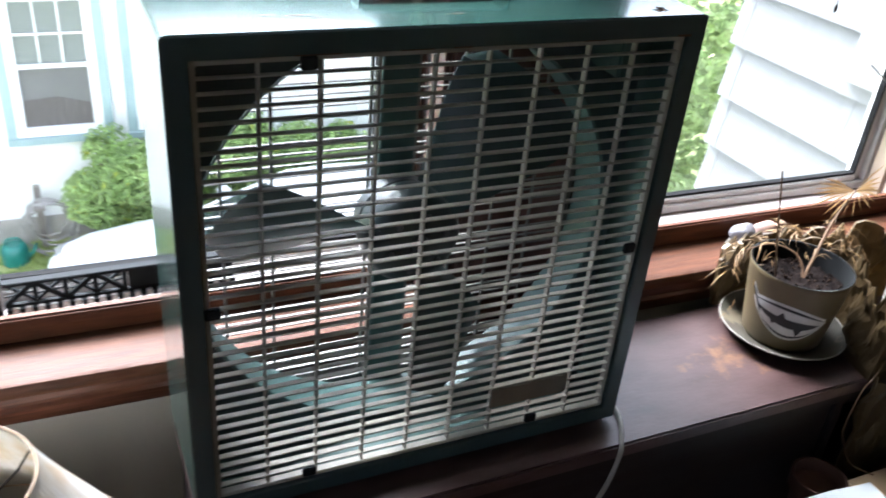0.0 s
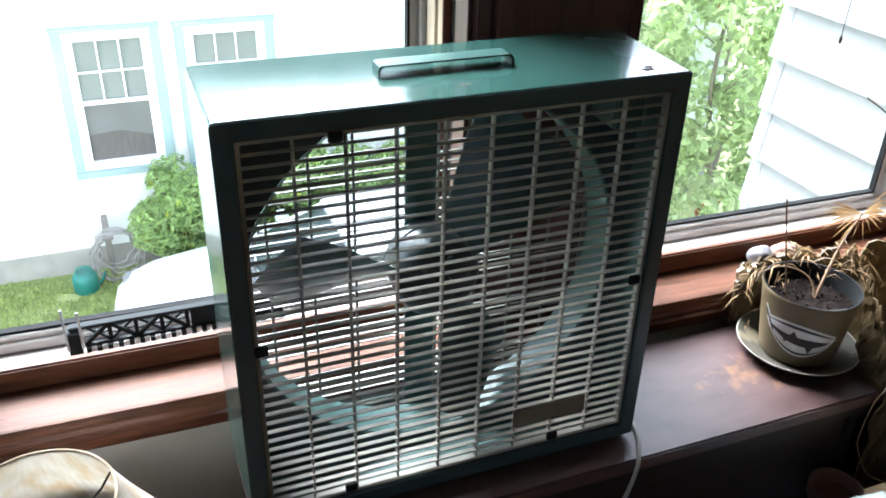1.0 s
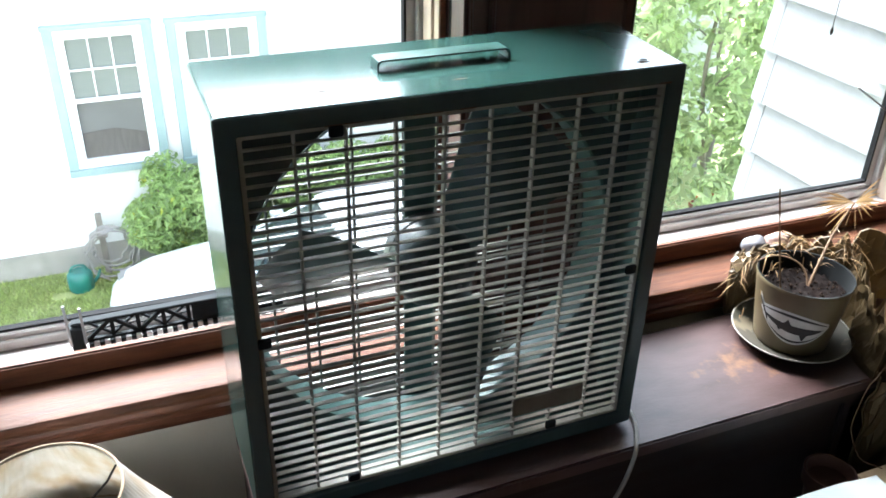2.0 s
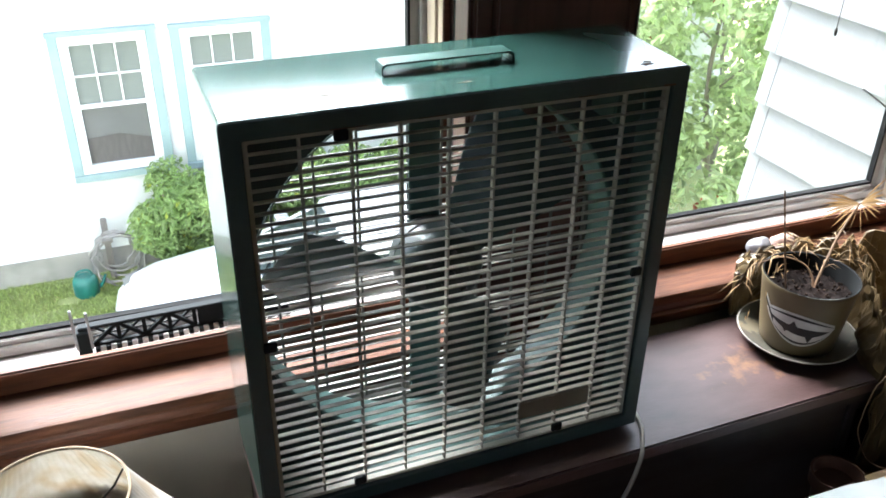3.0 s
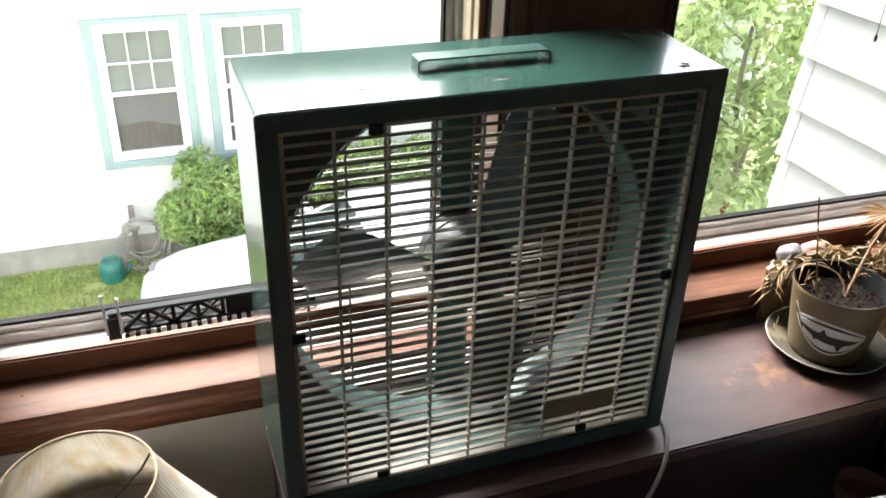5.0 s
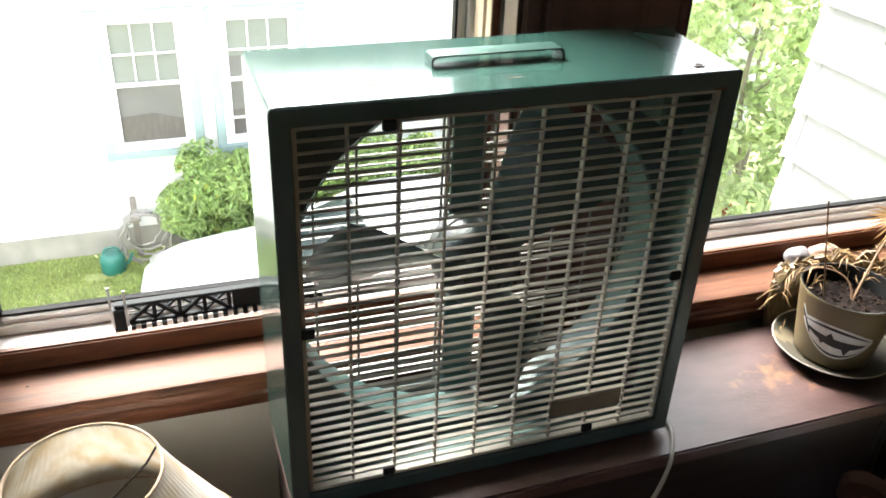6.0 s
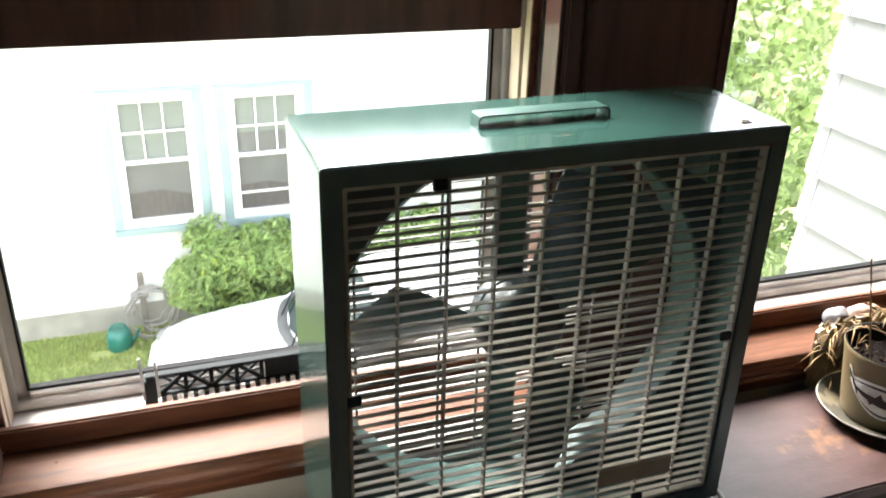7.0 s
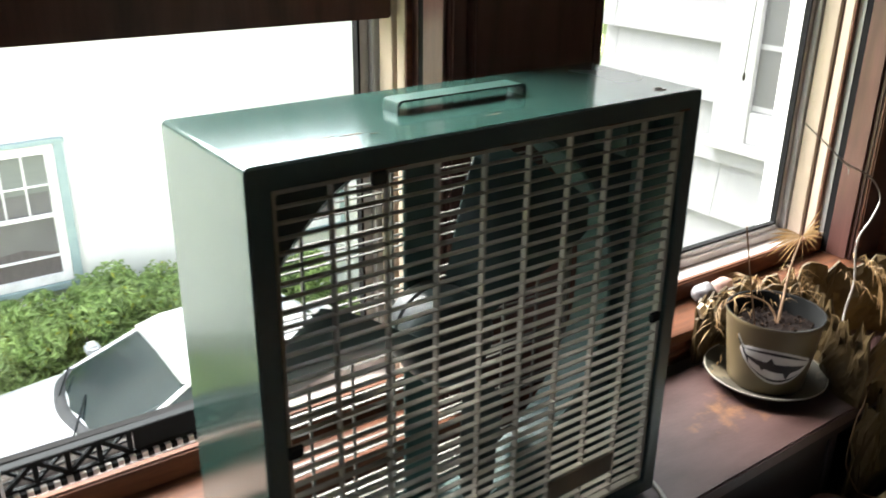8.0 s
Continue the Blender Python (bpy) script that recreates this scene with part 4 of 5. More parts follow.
for k in range(20):
    a = radians(150 + 262 * k / 19)
    way = Vector((math.cos(a) * 0.92, math.cos(a) * -0.25 + 0.15, math.sin(a) * 0.65 + 0.04)).normalized()
    L = 0.060 * rng.uniform(0.75, 1.15)
    n = way.cross(Vector((0.2, -0.8, 0.5))).normalized() * 0.0017
    A = fan_leaf.verts.new(E0)
    q = E0 + way * L * 0.55
    B1, B2, C = fan_leaf.verts.new(q + n), fan_leaf.verts.new(q - n), fan_leaf.verts.new(E0 + way * L + Vector((0, 0, -0.006)))
    fan_leaf.faces.new((A, B1, C))
    fan_leaf.faces.new((A, C, B2))
part("fan_leaf", fan_leaf, STRAW, plant, "fan-shaped dry leaf")
T = S + Vector((-0.03, 0.05, 0.044))
for path, n, lf in (
    ([S, T, T + Vector((-0.05, 0.01, -0.005)), T + Vector((-0.085, -0.01, -0.03))], 24, 0.040),
    ([S, S + Vector((0.0, 0.05, 0.045)), S + Vector((0.03, 0.085, 0.05)), S + Vector((0.06, 0.10, 0.035))], 24, 0.042),
    ([S, S + Vector((0.03, 0.02, 0.03)), S + Vector((0.07, 0.01, 0.045)), S + Vector((0.10, -0.02, 0.02))], 18, 0.036),
    ([S, S + Vector((0.04, 0.03, 0.05)), S + Vector((0.10, 0.05, 0.06)), S + Vector((0.15, 0.04, 0.02))], 22, 0.045),
    ([S, S + Vector((-0.03, 0.03, 0.03)), S + Vector((-0.065, 0.02, 0.03)), S + Vector((-0.095, 0.03, -0.03)), S + Vector((-0.098, 0.035, -0.07))], 9, 0.018),
):
    part("frond", frond(path, n, lf, 0.0012), STRAW, plant, "dry narrow leaves")
part("stake", tube([(0.864, 0.087, 0.090), (0.853, 0.104, 0.18), (0.842, 0.120, 0.274)], 0.0014, 6), STEM, plant, "thin dark stick")

# tan paper bag behind the pot, torn along its upper edge
bag = thing("paper_bag", (1.0, 0.14, 0.0), "crumpled tan paper bag slumped over the cabinet edge beside the pot", "bag")


def bag_wall(path, z_top, seed, thick=0.004, lean=0.0):
    bm = bmesh.new()
    pts = smooth_path([(x, y, 0) for x, y in path], 8)
    r = random.Random(seed)
    rows = 9
    grid = []
    for i, p in enumerate(pts):
        u = i / (len(pts) - 1)
        d = (pts[min(i + 1, len(pts) - 1)] - pts[max(i - 1, 0)]).normalized()
        n = Vector((d.y, -d.x, 0))
        jag = 0.034 * r.random() ** 1.5 + 0.012 * noise.noise((i * 0.31 + seed, 0.0, 2.0))
        h = z_top(u) - jag
        col = []
        for k in range(rows + 1):
            z = 0.001 + h * k / rows
            w = 0.016 * noise.noise(Vector((p.x * 24 + seed, p.y * 24, z * 18))) + 0.008 * noise.noise(Vector((p.x * 60, p.y * 60 + seed, z * 55)))
            q = p + n * (w * min(1, k / 2) + lean * z)
            col.append((Vector((q.x, q.y, z)), n))
        grid.append(col)
    F = [[bm.verts.new(q + n * thick / 2) for q, n in col] for col in grid]
    B = [[bm.verts.new(q - n * thick / 2) for q, n in col] for col in grid]
    for i in range(len(grid) - 1):
        for k in range(rows):
            bm.faces.new((F[i][k], F[i + 1][k], F[i + 1][k + 1], F[i][k + 1]))
            bm.faces.new((B[i + 1][k], B[i][k], B[i][k + 1], B[i + 1][k + 1]))
        for k in (0, rows):
            bm.faces.new((F[i][k], F[i + 1][k], B[i + 1][k], B[i][k]))
    for i in (0, len(grid) - 1):
        for k in range(rows):
            bm.faces.new((F[i][k], F[i][k + 1], B[i][k + 1], B[i][k]))
    bmesh.ops.recalc_face_normals(bm, faces=bm.faces[:])
    return bm


part("front_wall", bag_wall([(0.852, 0.186), (0.90, 0.180), (0.96, 0.162), (1.012, 0.115), (1.005, 0.06), (0.965, 0.005), (0.952, -0.050)], lambda u: 0.112 + 0.035 * min(1, u * 1.6), 2), PAPER, bag)
part("back_wall", bag_wall([(0.850, 0.188), (0.91, 0.188), (1.0, 0.184), (1.10, 0.150), (1.20, 0.10), (1.26, 0.02), (1.20, -0.050), (1.08, -0.053), (0.954, -0.053)], lambda u: 0.120 + 0.030 * min(1, u * 1.6), 7), PAPER, bag)
drape = bag_wall([(0.948, -0.054), (1.02, -0.060), (1.10, -0.056), (1.18, -0.062), (1.25, -0.056)], lambda u: 0.235, 13)
bmesh.ops.translate(drape, verts=drape.verts, vec=(0, 0, -0.212))
part("hanging_side", drape, PAPER, bag)
fold = prism([(0.8385, 0.112), (0.852, 0.088), (0.878, 0.104), (0.8755, 0.116), (0.866, 0.117), (0.8605, 0.108), (0.849, 0.118)], "y", 0.180, 0.186)
part("folded_corner", fold, PAPER_IN, bag, "cream folded paper corner")
part("tuck", prism([(0.850, 0.002), (0.868, 0.002), (0.880, 0.100), (0.846, 0.086)], "y", 0.186, 0.192), PAPER, bag)
for k in range(4):
    f = k / 3
    c = Vector((0.885 + 0.20 * f, 0.190 - 0.10 * f * f, 0.108 + 0.03 * f))
    part("dry_leaf", frond([c, c + Vector((0.012 - 0.02 * f, -0.012, 0.016)), c + Vector((0.02 - 0.03 * f, -0.03, 0.008)), c + Vector((0.02, -0.05, -0.018))], 16, 0.034, 0.0011, 0.9, 0.8, 0.6), STRAW, bag, "curled dry leaves")
for k in range(3):
    c = Vector((1.055 + 0.02 * k, 0.03 + 0.03 * k, 0.15))
    part("dry_leaf", frond([c, c + Vector((0.02, -0.01, 0.02)), c + Vector((0.04, -0.035, 0.0)), c + Vector((0.05, -0.05, -0.05))], 18, 0.048, 0.0017, 0.7, 0.9), STRAW, bag, "broad dry leaves")

pull = thing("pull_string", (1.106, 0.345, 0.43), "thin dark string hanging from the raised sash", "string")
part("strand", tube(smooth_path([(1.112, 0.341, 0.722), (1.111, 0.342, 0.62), (1.108, 0.344, 0.52), (1.106, 0.345, 0.440)], 5), 0.0008, 6), WIRE, pull)
part("knot", lathe([(0.0, 0.0), (0.002, 0.002), (0.003, 0.007), (0.002, 0.013), (0.0, 0.016)], (1.106, 0.345, 0.426), 10), WIRE, pull, "", True)

VINE = [Vector(p) for p in ((1.085, 0.06, 0.004), (1.12, 0.085, 0.06), (1.141, 0.090, 0.116), (1.142, 0.100, 0.186), (1.177, 0.100, 0.225), (1.200, 0.105, 0.255), (1.163, 0.110, 0.296), (1.090, 0.120, 0.332), (1.030, 0.127, 0.373), (0.960, 0.131, 0.418))]
vine = thing("dry_vine", (1.08, 0.09, 0.0), "bare dried vine stem arching out of the paper bag", "plant")
part("stem", tube(smooth_path(VINE, 8), 0.0024, 6, 0.0011), CORD, vine, "", True)
part("hanging_stem", tube(smooth_path([VINE[0], (1.03, -0.02, 0.055), (0.955, -0.056, 0.020), (0.930, -0.061, -0.001), (0.9158, -0.065, -0.058), (0.918, -0.070, -0.086), (0.928, -0.090, -0.120), (0.95, -0.115, -0.126)], 6), 0.0012, 6, 0.0009), STEM, vine, "", True)
part("tendril", tube(smooth_path([VINE[-3], VINE[-3] + Vector((0.006, -0.004, -0.01)), VINE[-3] + Vector((0.002, -0.008, -0.018))], 4), 0.0008, 5), CORD, vine, "", True)

for nm, at, r, mt, lb, sd in (("stone", (0.956, 0.258, 0.0625), (0.024, 0.019, 0.018), STONE_A, "pale grey quartz stone on the window stool", 1), ("stone", (1.003, 0.256, 0.0625), (0.026, 0.018, 0.017), STONE_B, "pinkish rounded stone on the window stool", 8)):
    b = bmesh.new()
    bmesh.ops.create_icosphere(b, subdivisions=3, radius=1)
    for v in b.verts:
        k = 1 + 0.28 * noise.noise(v.co * 1.3 + Vector((sd * 7, 0, 0))) + 0.06 * noise.noise(v.co * 4)
        v.co = Vector((at[0] + v.co.x * r[0] * k, at[1] + v.co.y * r[1] * k, at[2] + r[2] * 0.92 + max(-0.92, v.co.z * k) * r[2]))
    tagged(part(nm, b, mt, None, "", True), lb, "stone", "stones on the stool")

# ---- small table with paper, box and clay pot in front of the cabinet ----
tb = thing("side_table", (0.98, -0.25, ZF), "small dark wooden side table", "table")
part("tabletop", box(0.72, 1.25, -0.48, -0.062, -0.245, -0.222, 0.004), WOOD_SHELF, tb)
for x in (0.75, 1.22):
    for y in (-0.45, -0.09):
        part("leg", box(x - 0.016, x + 0.016, y - 0.016, y + 0.016, ZF + 0.0005, -0.245, 0.003), WOOD_SHELF, tb)
bx = thing("cardboard_box", (1.0, -0.2, -0.222), "tan cardboard box with its lid closed", "box")
bb = box(0.905, 1.16, -0.35, -0.110, -0.2215, -0.131, 0.002)
part("carton", bb, CARD, bx)
part("lid_flap", box(0.903, 1.162, -0.352, -0.108, -0.131, -0.128, 0.001), CARD, bx)
pk = bmesh.new()
bmesh.ops.create_grid(pk, x_segments=14, y_segments=14, size=0.5, matrix=Matrix.LocRotScale((0.805, -0.242, -0.100), Euler((0, 0, -0.05)), (0.180, 0.21, 1)))
for v in pk.verts:
    v.co.z += 0.006 * noise.noise(v.co * 14) + 0.003
bmesh.ops.solidify(pk, geom=pk.faces[:], thickness=0.118)
tagged(part("paper_pad", pk, SHEET, None, "", True), "stack of white paper on the side table", "paper")
tp = thing("clay_pot", (0.870, -0.0885, -0.222), "dark terracotta pot in the shade of the cabinet", "plant pot")
part("pot_body", lathe([(0.0, 0.0), (0.026, 0.0), (0.033, 0.07), (0.039, 0.07), (0.040, 0.095), (0.0365, 0.095), (0.032, 0.075), (0.0, 0.07)], (0.870, -0.0885, -0.222), 40), TERRA, tp, "", True)

# ---- outdoors ----
ZG, YH, WX0 = -4.62, 9.0, 2.66
gr = bmesh.new()
bmesh.ops.create_grid(gr, x_segments=2, y_segments=2, size=400, matrix=Matrix.Translation((0, 300, ZG)))
structure("ground", gr, LAWN, "green lawn with worn patches", "lawn")
structure("driveway", box(-3.0, 30, 4.4, 7.35, ZG - 0.02, ZG + 0.012, 0.004), DRIVE, "dark asphalt driveway between the houses", "driveway")
structure("own_house_wall", box(-6, WX0, 0.475, 0.54, ZG, -0.02), HOUSE_W, "white outer wall of the house below the windows", "wall")

# unseen walls and roof, added to keep part of the sky off the wing
structure("own_house_upper_wall", box(-6, WX0, 0.475, 0.54, 1.5, 4.3), HOUSE_W, "unseen white house wall above the windows, added to shade the wing", "wall")
for nm, x0, x1 in (("own_house_side_wall", -6, -0.62), ("own_house_pier", 1.52, WX0)):
    structure(nm, box(x0, x1, 0.475, 0.54, -0.019, 1.499), HOUSE_W, "unseen white house wall beside the windows, added to shade the wing", "wall")
structure("own_house_roof", prism([(1.0, 4.15), (1.0, 4.27), (-4.0, 6.8), (-9.0, 4.27), (-9.0, 4.15)], "x", -6.4, WX0 + 3), ROOF, "unseen grey shingled roof over the windows, added to shade the wing", "roof")

# neighbour's house with lapped boards and two aqua-trimmed windows
HX0, HX1 = -8.0, 8.2
house = thing("neighbour_house", (0.5, YH + 2, ZG), "white clapboard house with aqua window trim", "house")
part("wall", box(HX0, HX1, YH + 0.03, YH + 5, ZG + 0.3, 1.6), HOUSE_W, house)
part("foundation", box(HX0, HX1, YH + 0.02, YH + 5, ZG - 0.05, ZG + 0.31), CONCRETE, house, "grey concrete foundation")
part("roof", prism([(YH - 0.5, 1.5), (YH - 0.5, 1.62), (YH + 2.5, 3.5), (YH + 5.5, 1.62), (YH + 5.5, 1.5)], "x", HX0 - 0.4, HX1 + 0.4), ROOF, house)
part("corner_board", box(HX1 - 0.12, HX1 + 0.02, YH - 0.012, YH + 0.1, ZG + 0.3, 1.55), HOUSE_TRIM, house)


def house_window(xc, zt, blind):
    """Double-hung window with aqua casing; zt is the casing's top."""
    w = part("window", frame_ring(xc - 0.445, xc + 0.445, zt - 1.62, zt - 0.05, 0.10, YH - 0.035, YH + 0.03, 0.004), HOUSE_TRIM, house, "white double-hung window with aqua casing")
    for a, b in ((xc - 0.545, xc - 0.447), (xc + 0.447, xc + 0.545)):
        part("side_casing", box(a, b, YH - 0.045, YH + 0.02, zt - 1.66, zt - 0.045, 0.004), HOUSE_TEAL, w)
    part("head_casing", box(xc - 0.56, xc + 0.56, YH - 0.065, YH + 0.02, zt - 0.045, zt, 0.004), HOUSE_TEAL, w)
    part("sill", box(xc - 0.55, xc + 0.55, YH - 0.075, YH + 0.02, zt - 1.70, zt - 1.625, 0.004), HOUSE_TEAL, w)
    x0, x1, z0, z1 = xc - 0.345, xc + 0.345, zt - 1.52, zt - 0.15
    zm = (z0 + z1) / 2
    part("meeting_rail", box(x0, x1, YH - 0.030, YH + 0.0, zm - 0.02, zm + 0.025), HOUSE_TRIM, w)
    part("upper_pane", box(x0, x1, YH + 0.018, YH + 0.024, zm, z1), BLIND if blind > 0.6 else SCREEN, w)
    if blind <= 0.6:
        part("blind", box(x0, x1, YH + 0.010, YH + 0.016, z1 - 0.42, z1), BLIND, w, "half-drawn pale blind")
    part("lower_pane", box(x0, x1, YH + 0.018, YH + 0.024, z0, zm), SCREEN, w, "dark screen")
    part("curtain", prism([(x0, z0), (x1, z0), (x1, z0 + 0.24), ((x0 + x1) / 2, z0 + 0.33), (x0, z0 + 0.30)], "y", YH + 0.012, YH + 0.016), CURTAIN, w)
    for f in (1 / 3, 2 / 3):
        x = x0 + (x1 - x0) * f
        part("muntin", box(x - 0.009, x + 0.009, YH - 0.02, YH + 0.008, zm, z1), HOUSE_TRIM, w)
    part("muntin", box(x0, x1, YH - 0.019, YH + 0.008, (zm + z1) / 2 - 0.009, (zm + z1) / 2 + 0.009), HOUSE_TRIM, w)
    if blind <= 0.6:
        part("screen_bar", box(x0, x1, YH - 0.012, YH + 0.01, z0 + 0.20, z0 + 0.225), HOUSE_TRIM, w)


house_window(-0.07, -1.685, 1.0)
house_window(1.175, -1.70, 0.5)
house_window(4.6, -1.735, 1.0)
part("conduit", tube([(3.36, YH - 0.04, -4.2), (3.36, YH - 0.04, 1.2)], 0.014, 8), HOUSE_TRIM, house)

tapg = thing("hose_post", (-0.42, YH - 0.25, ZG), "grey garden hose hung in loops on a post", "hose")
part("post", box(-0.455, -0.385, YH - 0.20, YH - 0.13, ZG - 0.02, ZG + 0.80, 0.008), HOSE, tapg)
part("hook", box(-0.47, -0.35, YH - 0.42, YH - 0.19, ZG + 0.60, ZG + 0.64, 0.008), HOSE, tapg)
for k in range(5):
    r, c = 0.225 + 0.022 * k, -0.36 + 0.045 * (k % 3)
    ring = [(c + r * 0.92 * math.cos(2 * math.pi * i / 40) + 0.02 * math.sin(5 * i + k), YH - 0.22 - 0.036 * k, ZG + 0.655 - r + r * math.sin(2 * math.pi * i / 40) * (1.0 if i < 20 else 1.12)) for i in range(40)]
    part("hose_loop", tube(ring, 0.014, 8, closed=True), HOSE_PALE, tapg, "", True)
part("hose_end", tube(smooth_path([(-0.2, YH - 0.35, ZG + 0.1), (0.0, YH - 0.6, ZG + 0.02), (-0.15, YH - 0.95, ZG + 0.02), (0.3, YH - 1.1, ZG + 0.02)], 8), 0.014, 8), HOSE_PALE, tapg, "", True)
GPX, GPY = -0.73, YH - 0.42
reel = thing("watering_can", (GPX, GPY, ZG), "teal plastic watering can on the lawn", "watering can")
part("can_body", lathe([(0.0, 0.0), (0.128, 0.0), (0.140, 0.02), (0.142, 0.15), (0.134, 0.20), (0.105, 0.235), (0.070, 0.245), (0.066, 0.238), (0.0, 0.232)], (GPX, GPY, ZG), 32), REEL, reel, "", True)
part("grip", tube(smooth_path([(GPX - 0.10, GPY, ZG + 0.225), (GPX - 0.06, GPY, ZG + 0.30), (GPX + 0.05, GPY, ZG + 0.305), (GPX + 0.10, GPY, ZG + 0.225)], 6), 0.014, 8), REEL, reel, "", True)
part("spout", tube(smooth_path([(GPX + 0.13, GPY, ZG + 0.06), (GPX + 0.19, GPY - 0.02, ZG + 0.13), (GPX + 0.23, GPY - 0.03, ZG + 0.23)], 6), 0.024, 8, 0.014), REEL, reel, "", True)

# grass blades on the near lawn
rg = np.random.default_rng(11)
gb = thing("grass", (0, 8, ZG), "short green grass with bare patches", "grass", "", "stuff")
n = 42000
gx, gy = rg.uniform(-3.5, 3.5, n), rg.uniform(7.4, 8.98, n)
keep = np.array([noise.noise((x * 1.1, y * 1.6, 3.0)) > -0.40 for x, y in zip(gx, gy)])
gx, gy = gx[keep], gy[keep]
n = len(gx)
h, a = rg.uniform(0.02, 0.065, n), rg.uniform(0, 6.28, n)
w = 0.008
v = np.stack([np.stack([gx - w * np.cos(a), gy - w * np.sin(a), 0 * h], 1), np.stack([gx + w * np.cos(a), gy + w * np.sin(a), 0 * h], 1), np.stack([gx + rg.normal(0, 0.03, n), gy + rg.normal(0, 0.03, n), h], 1)], 1).reshape(-1, 3) - np.array((0, 8, 0))
me = bpy.data.meshes.new("blades")
me.from_pydata(v.tolist(), [], np.arange(3 * n).reshape(-1, 3).tolist())
me.materials.append(GRASS)
blades = new("blades", me)
blades.parent = gb
tagged(blades, kind="stuff")


def clumps(rng, centres, per, leaf_r):
    """Leaf places on the outer parts of many overlapping clumps."""
    P, N = [], []
    for (x, y, z, r) in centres:
        d = rng.normal(0, 1, (per, 3))
        d /= np.linalg.norm(d, axis=1)[:, None]
        rr = r * rng.uniform(0.55, 1.08, (per, 1)) ** 0.6
        P.append(np.array((x, y, z)) + d * rr * np.array((1, 1, 0.85)))
        N.append(d + np.array((0, -0.1, 0.5)))
    return np.concatenate(P), np.concatenate(N)


def shrub(name, x0, x1, y0, y1, ztop, seed, label, count):
    rng = np.random.default_rng(seed)
    s = thing(name, ((x0 + x1) / 2, (y0 + y1) / 2, ZG), label, "bush")
    cs = []
    for i in range(count):
        x = rng.uniform(x0, x1)
        e = min(1, (x - x0) / 0.45 + 0.45, (x1 - x) / 0.5 + 0.4)
        zt = ztop(x) * 1.0
        lo = ZG + 0.22 + 0.55 * max(0, 1 - (x - x0) / 0.6)
        z = rng.uniform(lo, max(lo + 0.1, ZG + 0.22 + (zt - ZG - 0.35) * e))
        cs.append((x, rng.uniform(y0, y1), z, rng.uniform(0.12, 0.26)))
    for k in range(7):
        x = x0 + 0.25 + (x1 - x0 - 0.5) * k / 6
        part("branch", tube(smooth_path([(x, (y0 + y1) / 2, ZG - 0.02), (x + 0.1, (y0 + y1) / 2 - 0.1, ZG + 0.5), (x - 0.05, (y0 + y1) / 2 - 0.15, ztop(x) - 0.25)], 4), 0.022, 6, 0.008), BARK, s)
    P, N = clumps(rng, cs, 260, 0.05)
    ok = (P[:, 2] > ZG + 0.04) & (P[:, 1] < YH - 0.07)
    leaf_cloud("leaves", P[ok], N[ok], 0.054, BUSH, s, "", 1.7, rng, BUSH_Y, 0.035)
    return s


shrub("bush", 0.05, 2.3, YH - 1.0, YH - 0.35, lambda x: -3.12 + 0.06 * math.sin(4 * x), 4, "dense green leafy bush against the house", 150)
shrub("bush", 2.0, 4.6, YH - 1.1, YH - 0.35, lambda x: -3.12 - 0.12 * (x - 2) + 0.08 * math.sin(5 * x), 9, "green leafy bush beside the driveway", 130)


def tree(name, x, y, top, spread, seed, label, count, per, size):
    rng = np.random.default_rng(seed)
    t = thing(name, (x, y, ZG), label, "tree")
    trunk = [(x, y, ZG - 0.05), (x + 0.1, y, ZG + 1.2), (x - 0.05, y + 0.1, ZG + 2.6), (x + 0.1, y, top - 0.4)]
    part("trunk", tube(smooth_path(trunk, 5), 0.045, 10, 0.014), BARK, t, "", True)
    cs = []
    for i in range(count):
        a, zz = rng.uniform(0, 6.28), rng.uniform(0, 1)
        r = spread * math.sqrt(rng.uniform(0, 1)) * (0.55 + 0.6 * math.sin(math.pi * min(1, zz * 0.8 + 0.12)))
        c = (x + r * math.cos(a), y + r * math.sin(a) * 0.8, ZG + 0.5 + (top - ZG - 0.4) * zz)
        cs.append((*c, rng.uniform(0.18, 0.42)))
        if i % 15 == 0:
            part("limb", tube(smooth_path([(x, y, max(ZG + 0.4, c[2] - 0.9)), ((x + c[0]) / 2, (y + c[1]) / 2, c[2] - 0.4), c], 4), 0.012, 6, 0.004), BARK, t)
    P, N = clumps(rng, cs, per, size)
    leaf_cloud("crown", P, N, size, TREE, t, "", 1.15, rng, TREE_RED, 0.0018)
    return t


tree("tree", 6.0, 6.4, 0.4, 1.25, 21, "leafy young maple tree with bright green leaves", 108, 110, 0.112)
tree("tree", 7.6, 8.2, 0.2, 1.2, 33, "leafy green tree behind the house corner", 24, 90, 0.11)

# wing of the house with wide white shingles
WX, WY0, WY1 = 2.68, 0.5, 2.185
wing = thing("house_wing", (WX + 1, 1.6, ZG), "white shingled side wing of the house", "house")
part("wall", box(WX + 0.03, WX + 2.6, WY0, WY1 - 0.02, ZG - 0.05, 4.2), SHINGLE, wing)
EXPO, row0 = 0.2355, -0.266
sh_mesh = {}


def shingle_mesh(w):
    key = round(w, 3)
    if key not in sh_mesh:
        p = [(-0.024, 0.0), (-0.004, 0.0), (0.020, EXPO + 0.03), (0.014, EXPO + 0.03)]
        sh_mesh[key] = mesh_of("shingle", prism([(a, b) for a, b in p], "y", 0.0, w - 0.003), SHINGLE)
    return sh_mesh[key]


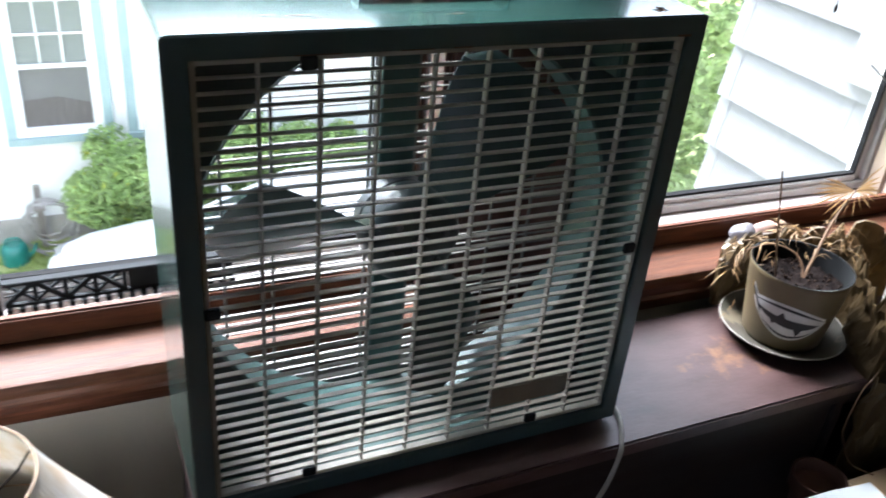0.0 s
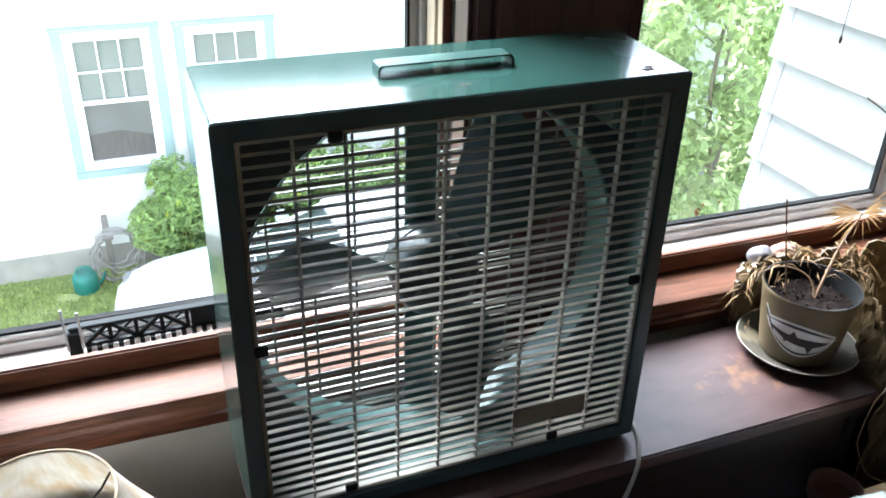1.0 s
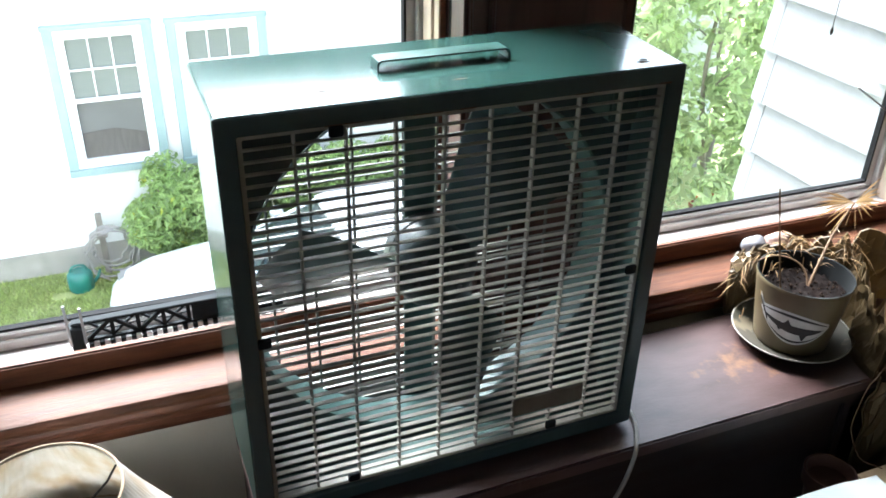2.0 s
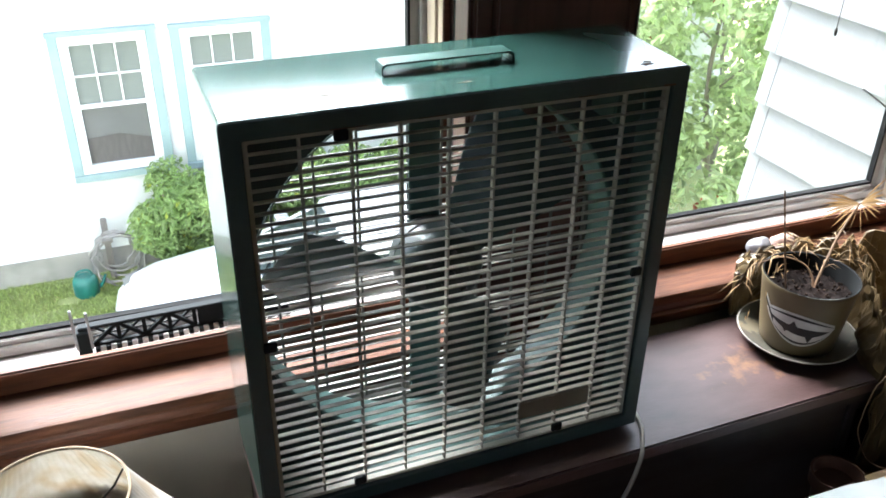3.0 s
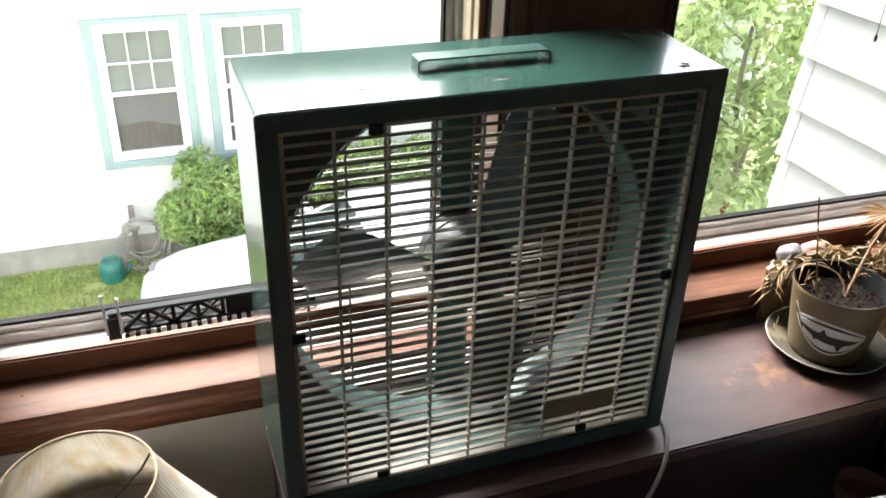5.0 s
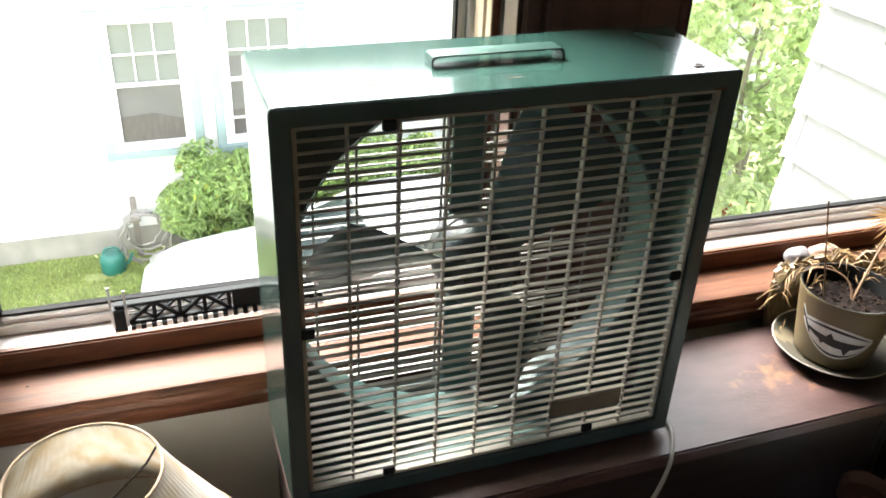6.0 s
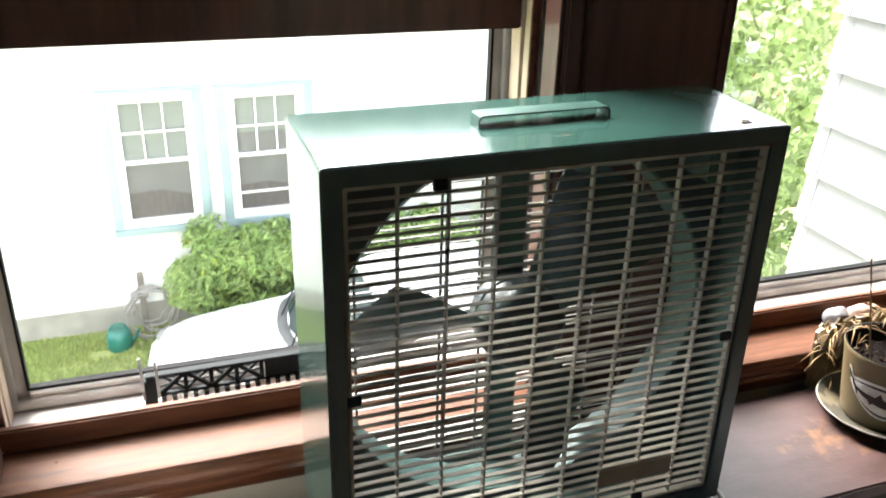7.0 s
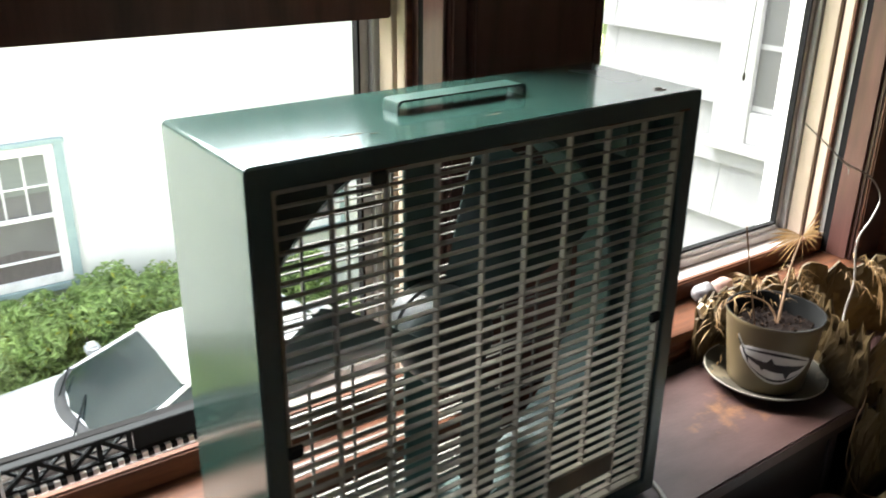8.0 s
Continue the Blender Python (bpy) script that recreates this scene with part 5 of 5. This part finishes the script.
rs = random.Random(2)
for k in range(-16, 18):
    z = row0 + EXPO * k
    y = WY1 + (0.0 if k % 2 else 0.006)
    first = True
    while y > WY0 + 0.02:
        w = 0.075 if first else (0.62 if y > WY1 - 0.1 and k % 2 else 1.22)
        w = min(w, y - WY0)
        first = False
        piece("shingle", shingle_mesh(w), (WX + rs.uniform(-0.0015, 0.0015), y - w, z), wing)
        y -= w
wy0, wy1, wz0, wz1 = 0.80, 1.365, -0.034, 1.25
for name, y0, y1, z0, z1, dx in (("side_casing", wy1, wy1 + 0.165, wz0 - 0.13, wz1 + 0.12, 0.040), ("side_casing", wy0 - 0.165, wy0, wz0 - 0.13, wz1 + 0.12, 0.040), ("head_casing", wy0, wy1, wz1, wz1 + 0.12, 0.038), ("window_sill", wy0 - 0.18, wy1 + 0.18, wz0 - 0.165, wz0 - 0.128, 0.070), ("bottom_rail", wy0, wy1, wz0 - 0.128, wz0, 0.034)):
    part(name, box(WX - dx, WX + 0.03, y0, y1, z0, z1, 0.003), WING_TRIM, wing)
part("window_pane", box(WX - 0.020, WX + 0.02, wy0, wy1, wz0, wz1), GREY_PANE, wing, "grey window pane")

# ---- parked car ----
car = thing("car", (1.8, 6.75, ZG), "white parked car seen from above its bonnet", "car")
CY = 6.72


def loft(stations, seg=13):
    """Body from cross sections: x, half width, sill height, shoulder height, crown height."""
    bm = bmesh.new()
    rows = []
    for x, hw, z0, z1, z2 in stations:
        row = [(-hw * 0.96, z0), (-hw, z0 + 0.25 * (z1 - z0)), (-hw, z0 + 0.65 * (z1 - z0)), (-hw * 0.985, z0 + 0.92 * (z1 - z0)), (-hw * 0.93, z1)]
        for j in range(1, seg - 1):
            u = -1 + 2 * j / (seg - 1)
            row.append((hw * 0.93 * u, z1 + (z2 - z1) * (1 - abs(u) ** 2.6)))
        row += [(-p[0], p[1]) for p in row[4::-1]]
        rows.append([bm.verts.new((x, CY + yy, ZG + zz)) for yy, zz in row])
    for a, b in zip(rows, rows[1:]):
        for i in range(len(a) - 1):
            bm.faces.new((a[i], a[i + 1], b[i + 1], b[i]))
        bm.faces.new((a[-1], a[0], b[0], b[-1]))
    bm.faces.new(rows[0])
    bm.faces.new(rows[-1])
    bmesh.ops.recalc_face_normals(bm, faces=bm.faces[:])
    return bm


part("body", loft([(-0.42, 0.55, 0.35, 0.55, 0.60), (-0.36, 0.70, 0.28, 0.68, 0.73), (-0.22, 0.80, 0.22, 0.78, 0.83), (0.05, 0.86, 0.2, 0.85, 0.91), (0.5, 0.88, 0.2, 0.90, 0.97), (1.0, 0.89, 0.2, 0.94, 1.02), (1.25, 0.89, 0.2, 0.95, 1.02), (2.5, 0.89, 0.2, 0.97, 1.0), (3.6, 0.88, 0.2, 0.97, 1.0), (4.0, 0.80, 0.3, 0.92, 0.96), (4.1, 0.70, 0.4, 0.8, 0.85)]), CAR, car, "", True)


def cabin(x0, x1, x2, x3, w0, w1, z0, z1, grow):
    bm = bmesh.new()
    lo = [(x0 - grow, 0.0), (x0 + 0.10 - grow * 0.5, 0.62), (x0 + 0.26, 0.93), (x3 - 0.1, 0.93), (x3 + grow, 0.6), (x3 + grow, 0.0)]
    hi = [(x1, 0.0), (x1 + 0.05, 0.62), (x1 + 0.14, 0.93), (x2 - 0.1, 0.93), (x2, 0.6), (x2, 0.0)]
    L = [(x, CY + w0 * u) for x, u in lo] + [(x, CY - w0 * u) for x, u in lo[-2:0:-1]]
    H = [(x, CY + w1 * u) for x, u in hi] + [(x, CY - w1 * u) for x, u in hi[-2:0:-1]]
    A, B = [bm.verts.new((x, y, ZG + z0)) for x, y in L], [bm.verts.new((x, y, ZG + z1)) for x, y in H]
    for i in range(len(A)):
        j = (i + 1) % len(A)
        bm.faces.new((A[i], A[j], B[j], B[i]))
    bm.faces.new(A)
    bm.faces.new(B)
    bmesh.ops.recalc_face_normals(bm, faces=bm.faces[:])
    return bm


part("windows", cabin(0.84, 1.86, 3.2, 3.75, 0.84, 0.68, 0.97, 1.36, 0.0), CAR_GLASS, car, "dark tinted glass", True)
part("roof", loft([(1.79, 0.66, 1.31, 1.345, 1.365), (2.05, 0.70, 1.33, 1.39, 1.43), (2.5, 0.71, 1.33, 1.40, 1.44), (3.1, 0.69, 1.33, 1.38, 1.42), (3.3, 0.6, 1.31, 1.35, 1.38)]), CAR, car, "", True)
part("cowl", tube(smooth_path([(1.17, CY - 0.76, ZG + 0.945), (1.00, CY - 0.50, ZG + 0.965), (0.91, CY, ZG + 0.982), (1.00, CY + 0.50, ZG + 0.965), (1.17, CY + 0.76, ZG + 0.945)], 6), 0.065, 10), ROOF, car, "black strip under the windscreen", True)
for y0 in (-0.45, 0.15):
    part("wiper", tube(smooth_path([(0.88, CY + y0, ZG + 1.02), (1.00, CY + y0 + 0.25, ZG + 1.055), (1.12, CY + y0 + 0.5, ZG + 1.085)], 4), 0.009, 6), BLACK, car)
for s in (-1, 1):
    for pts, r in (([(1.10, 0.785, 0.96), (1.55, 0.71, 1.165), (2.0, 0.635, 1.37)], 0.024), ([(2.45, 0.86, 0.98), (2.45, 0.64, 1.37)], 0.04), ([(3.65, 0.80, 0.98), (3.15, 0.64, 1.37)], 0.05)):
        part("pillar", tube([(x, CY + s * y, ZG + z) for x, y, z in pts], r, 8), CAR, car, "", True)
    m = part("mirror", box(1.36, 1.5, CY + s * 0.98 - 0.09, CY + s * 0.98 + 0.09, ZG + 0.98, ZG + 1.1, 0.03), CAR, car, "", True)
    part("headlight", box(-0.30, -0.08, CY + s * 0.66 - 0.11, CY + s * 0.66 + 0.11, ZG + 0.66, ZG + 0.79, 0.03), RIM, car, "", True)
    for x in (0.42, 3.2):
        for nm, rr, mt in (("tyre", 0.31, TYRE),):
            b = lathe([(0.0, -0.1), (0.2, -0.1), (0.29, -0.1), (rr, -0.07), (rr, 0.07), (0.29, 0.1), (0.2, 0.1), (0.0, 0.1)], (0, 0, 0), 32)
            bmesh.ops.transform(b, matrix=Matrix.Translation((x, CY + s * 0.80, ZG + 0.322)) @ Matrix.Rotation(radians(90), 4, "X"), verts=b.verts)
            wheel = part("wheel", b, mt, car, "", True)
            c = lathe([(0.0, 0.0), (0.19, 0.0), (0.2, 0.015), (0.0, 0.03)], (0, 0, 0), 24)
            bmesh.ops.transform(c, matrix=Matrix.Translation((x, CY + s * 0.905, ZG + 0.322)) @ Matrix.Rotation(radians(-90 * s), 4, "X"), verts=c.verts)
            part("rim", c, RIM, wheel, "", True)
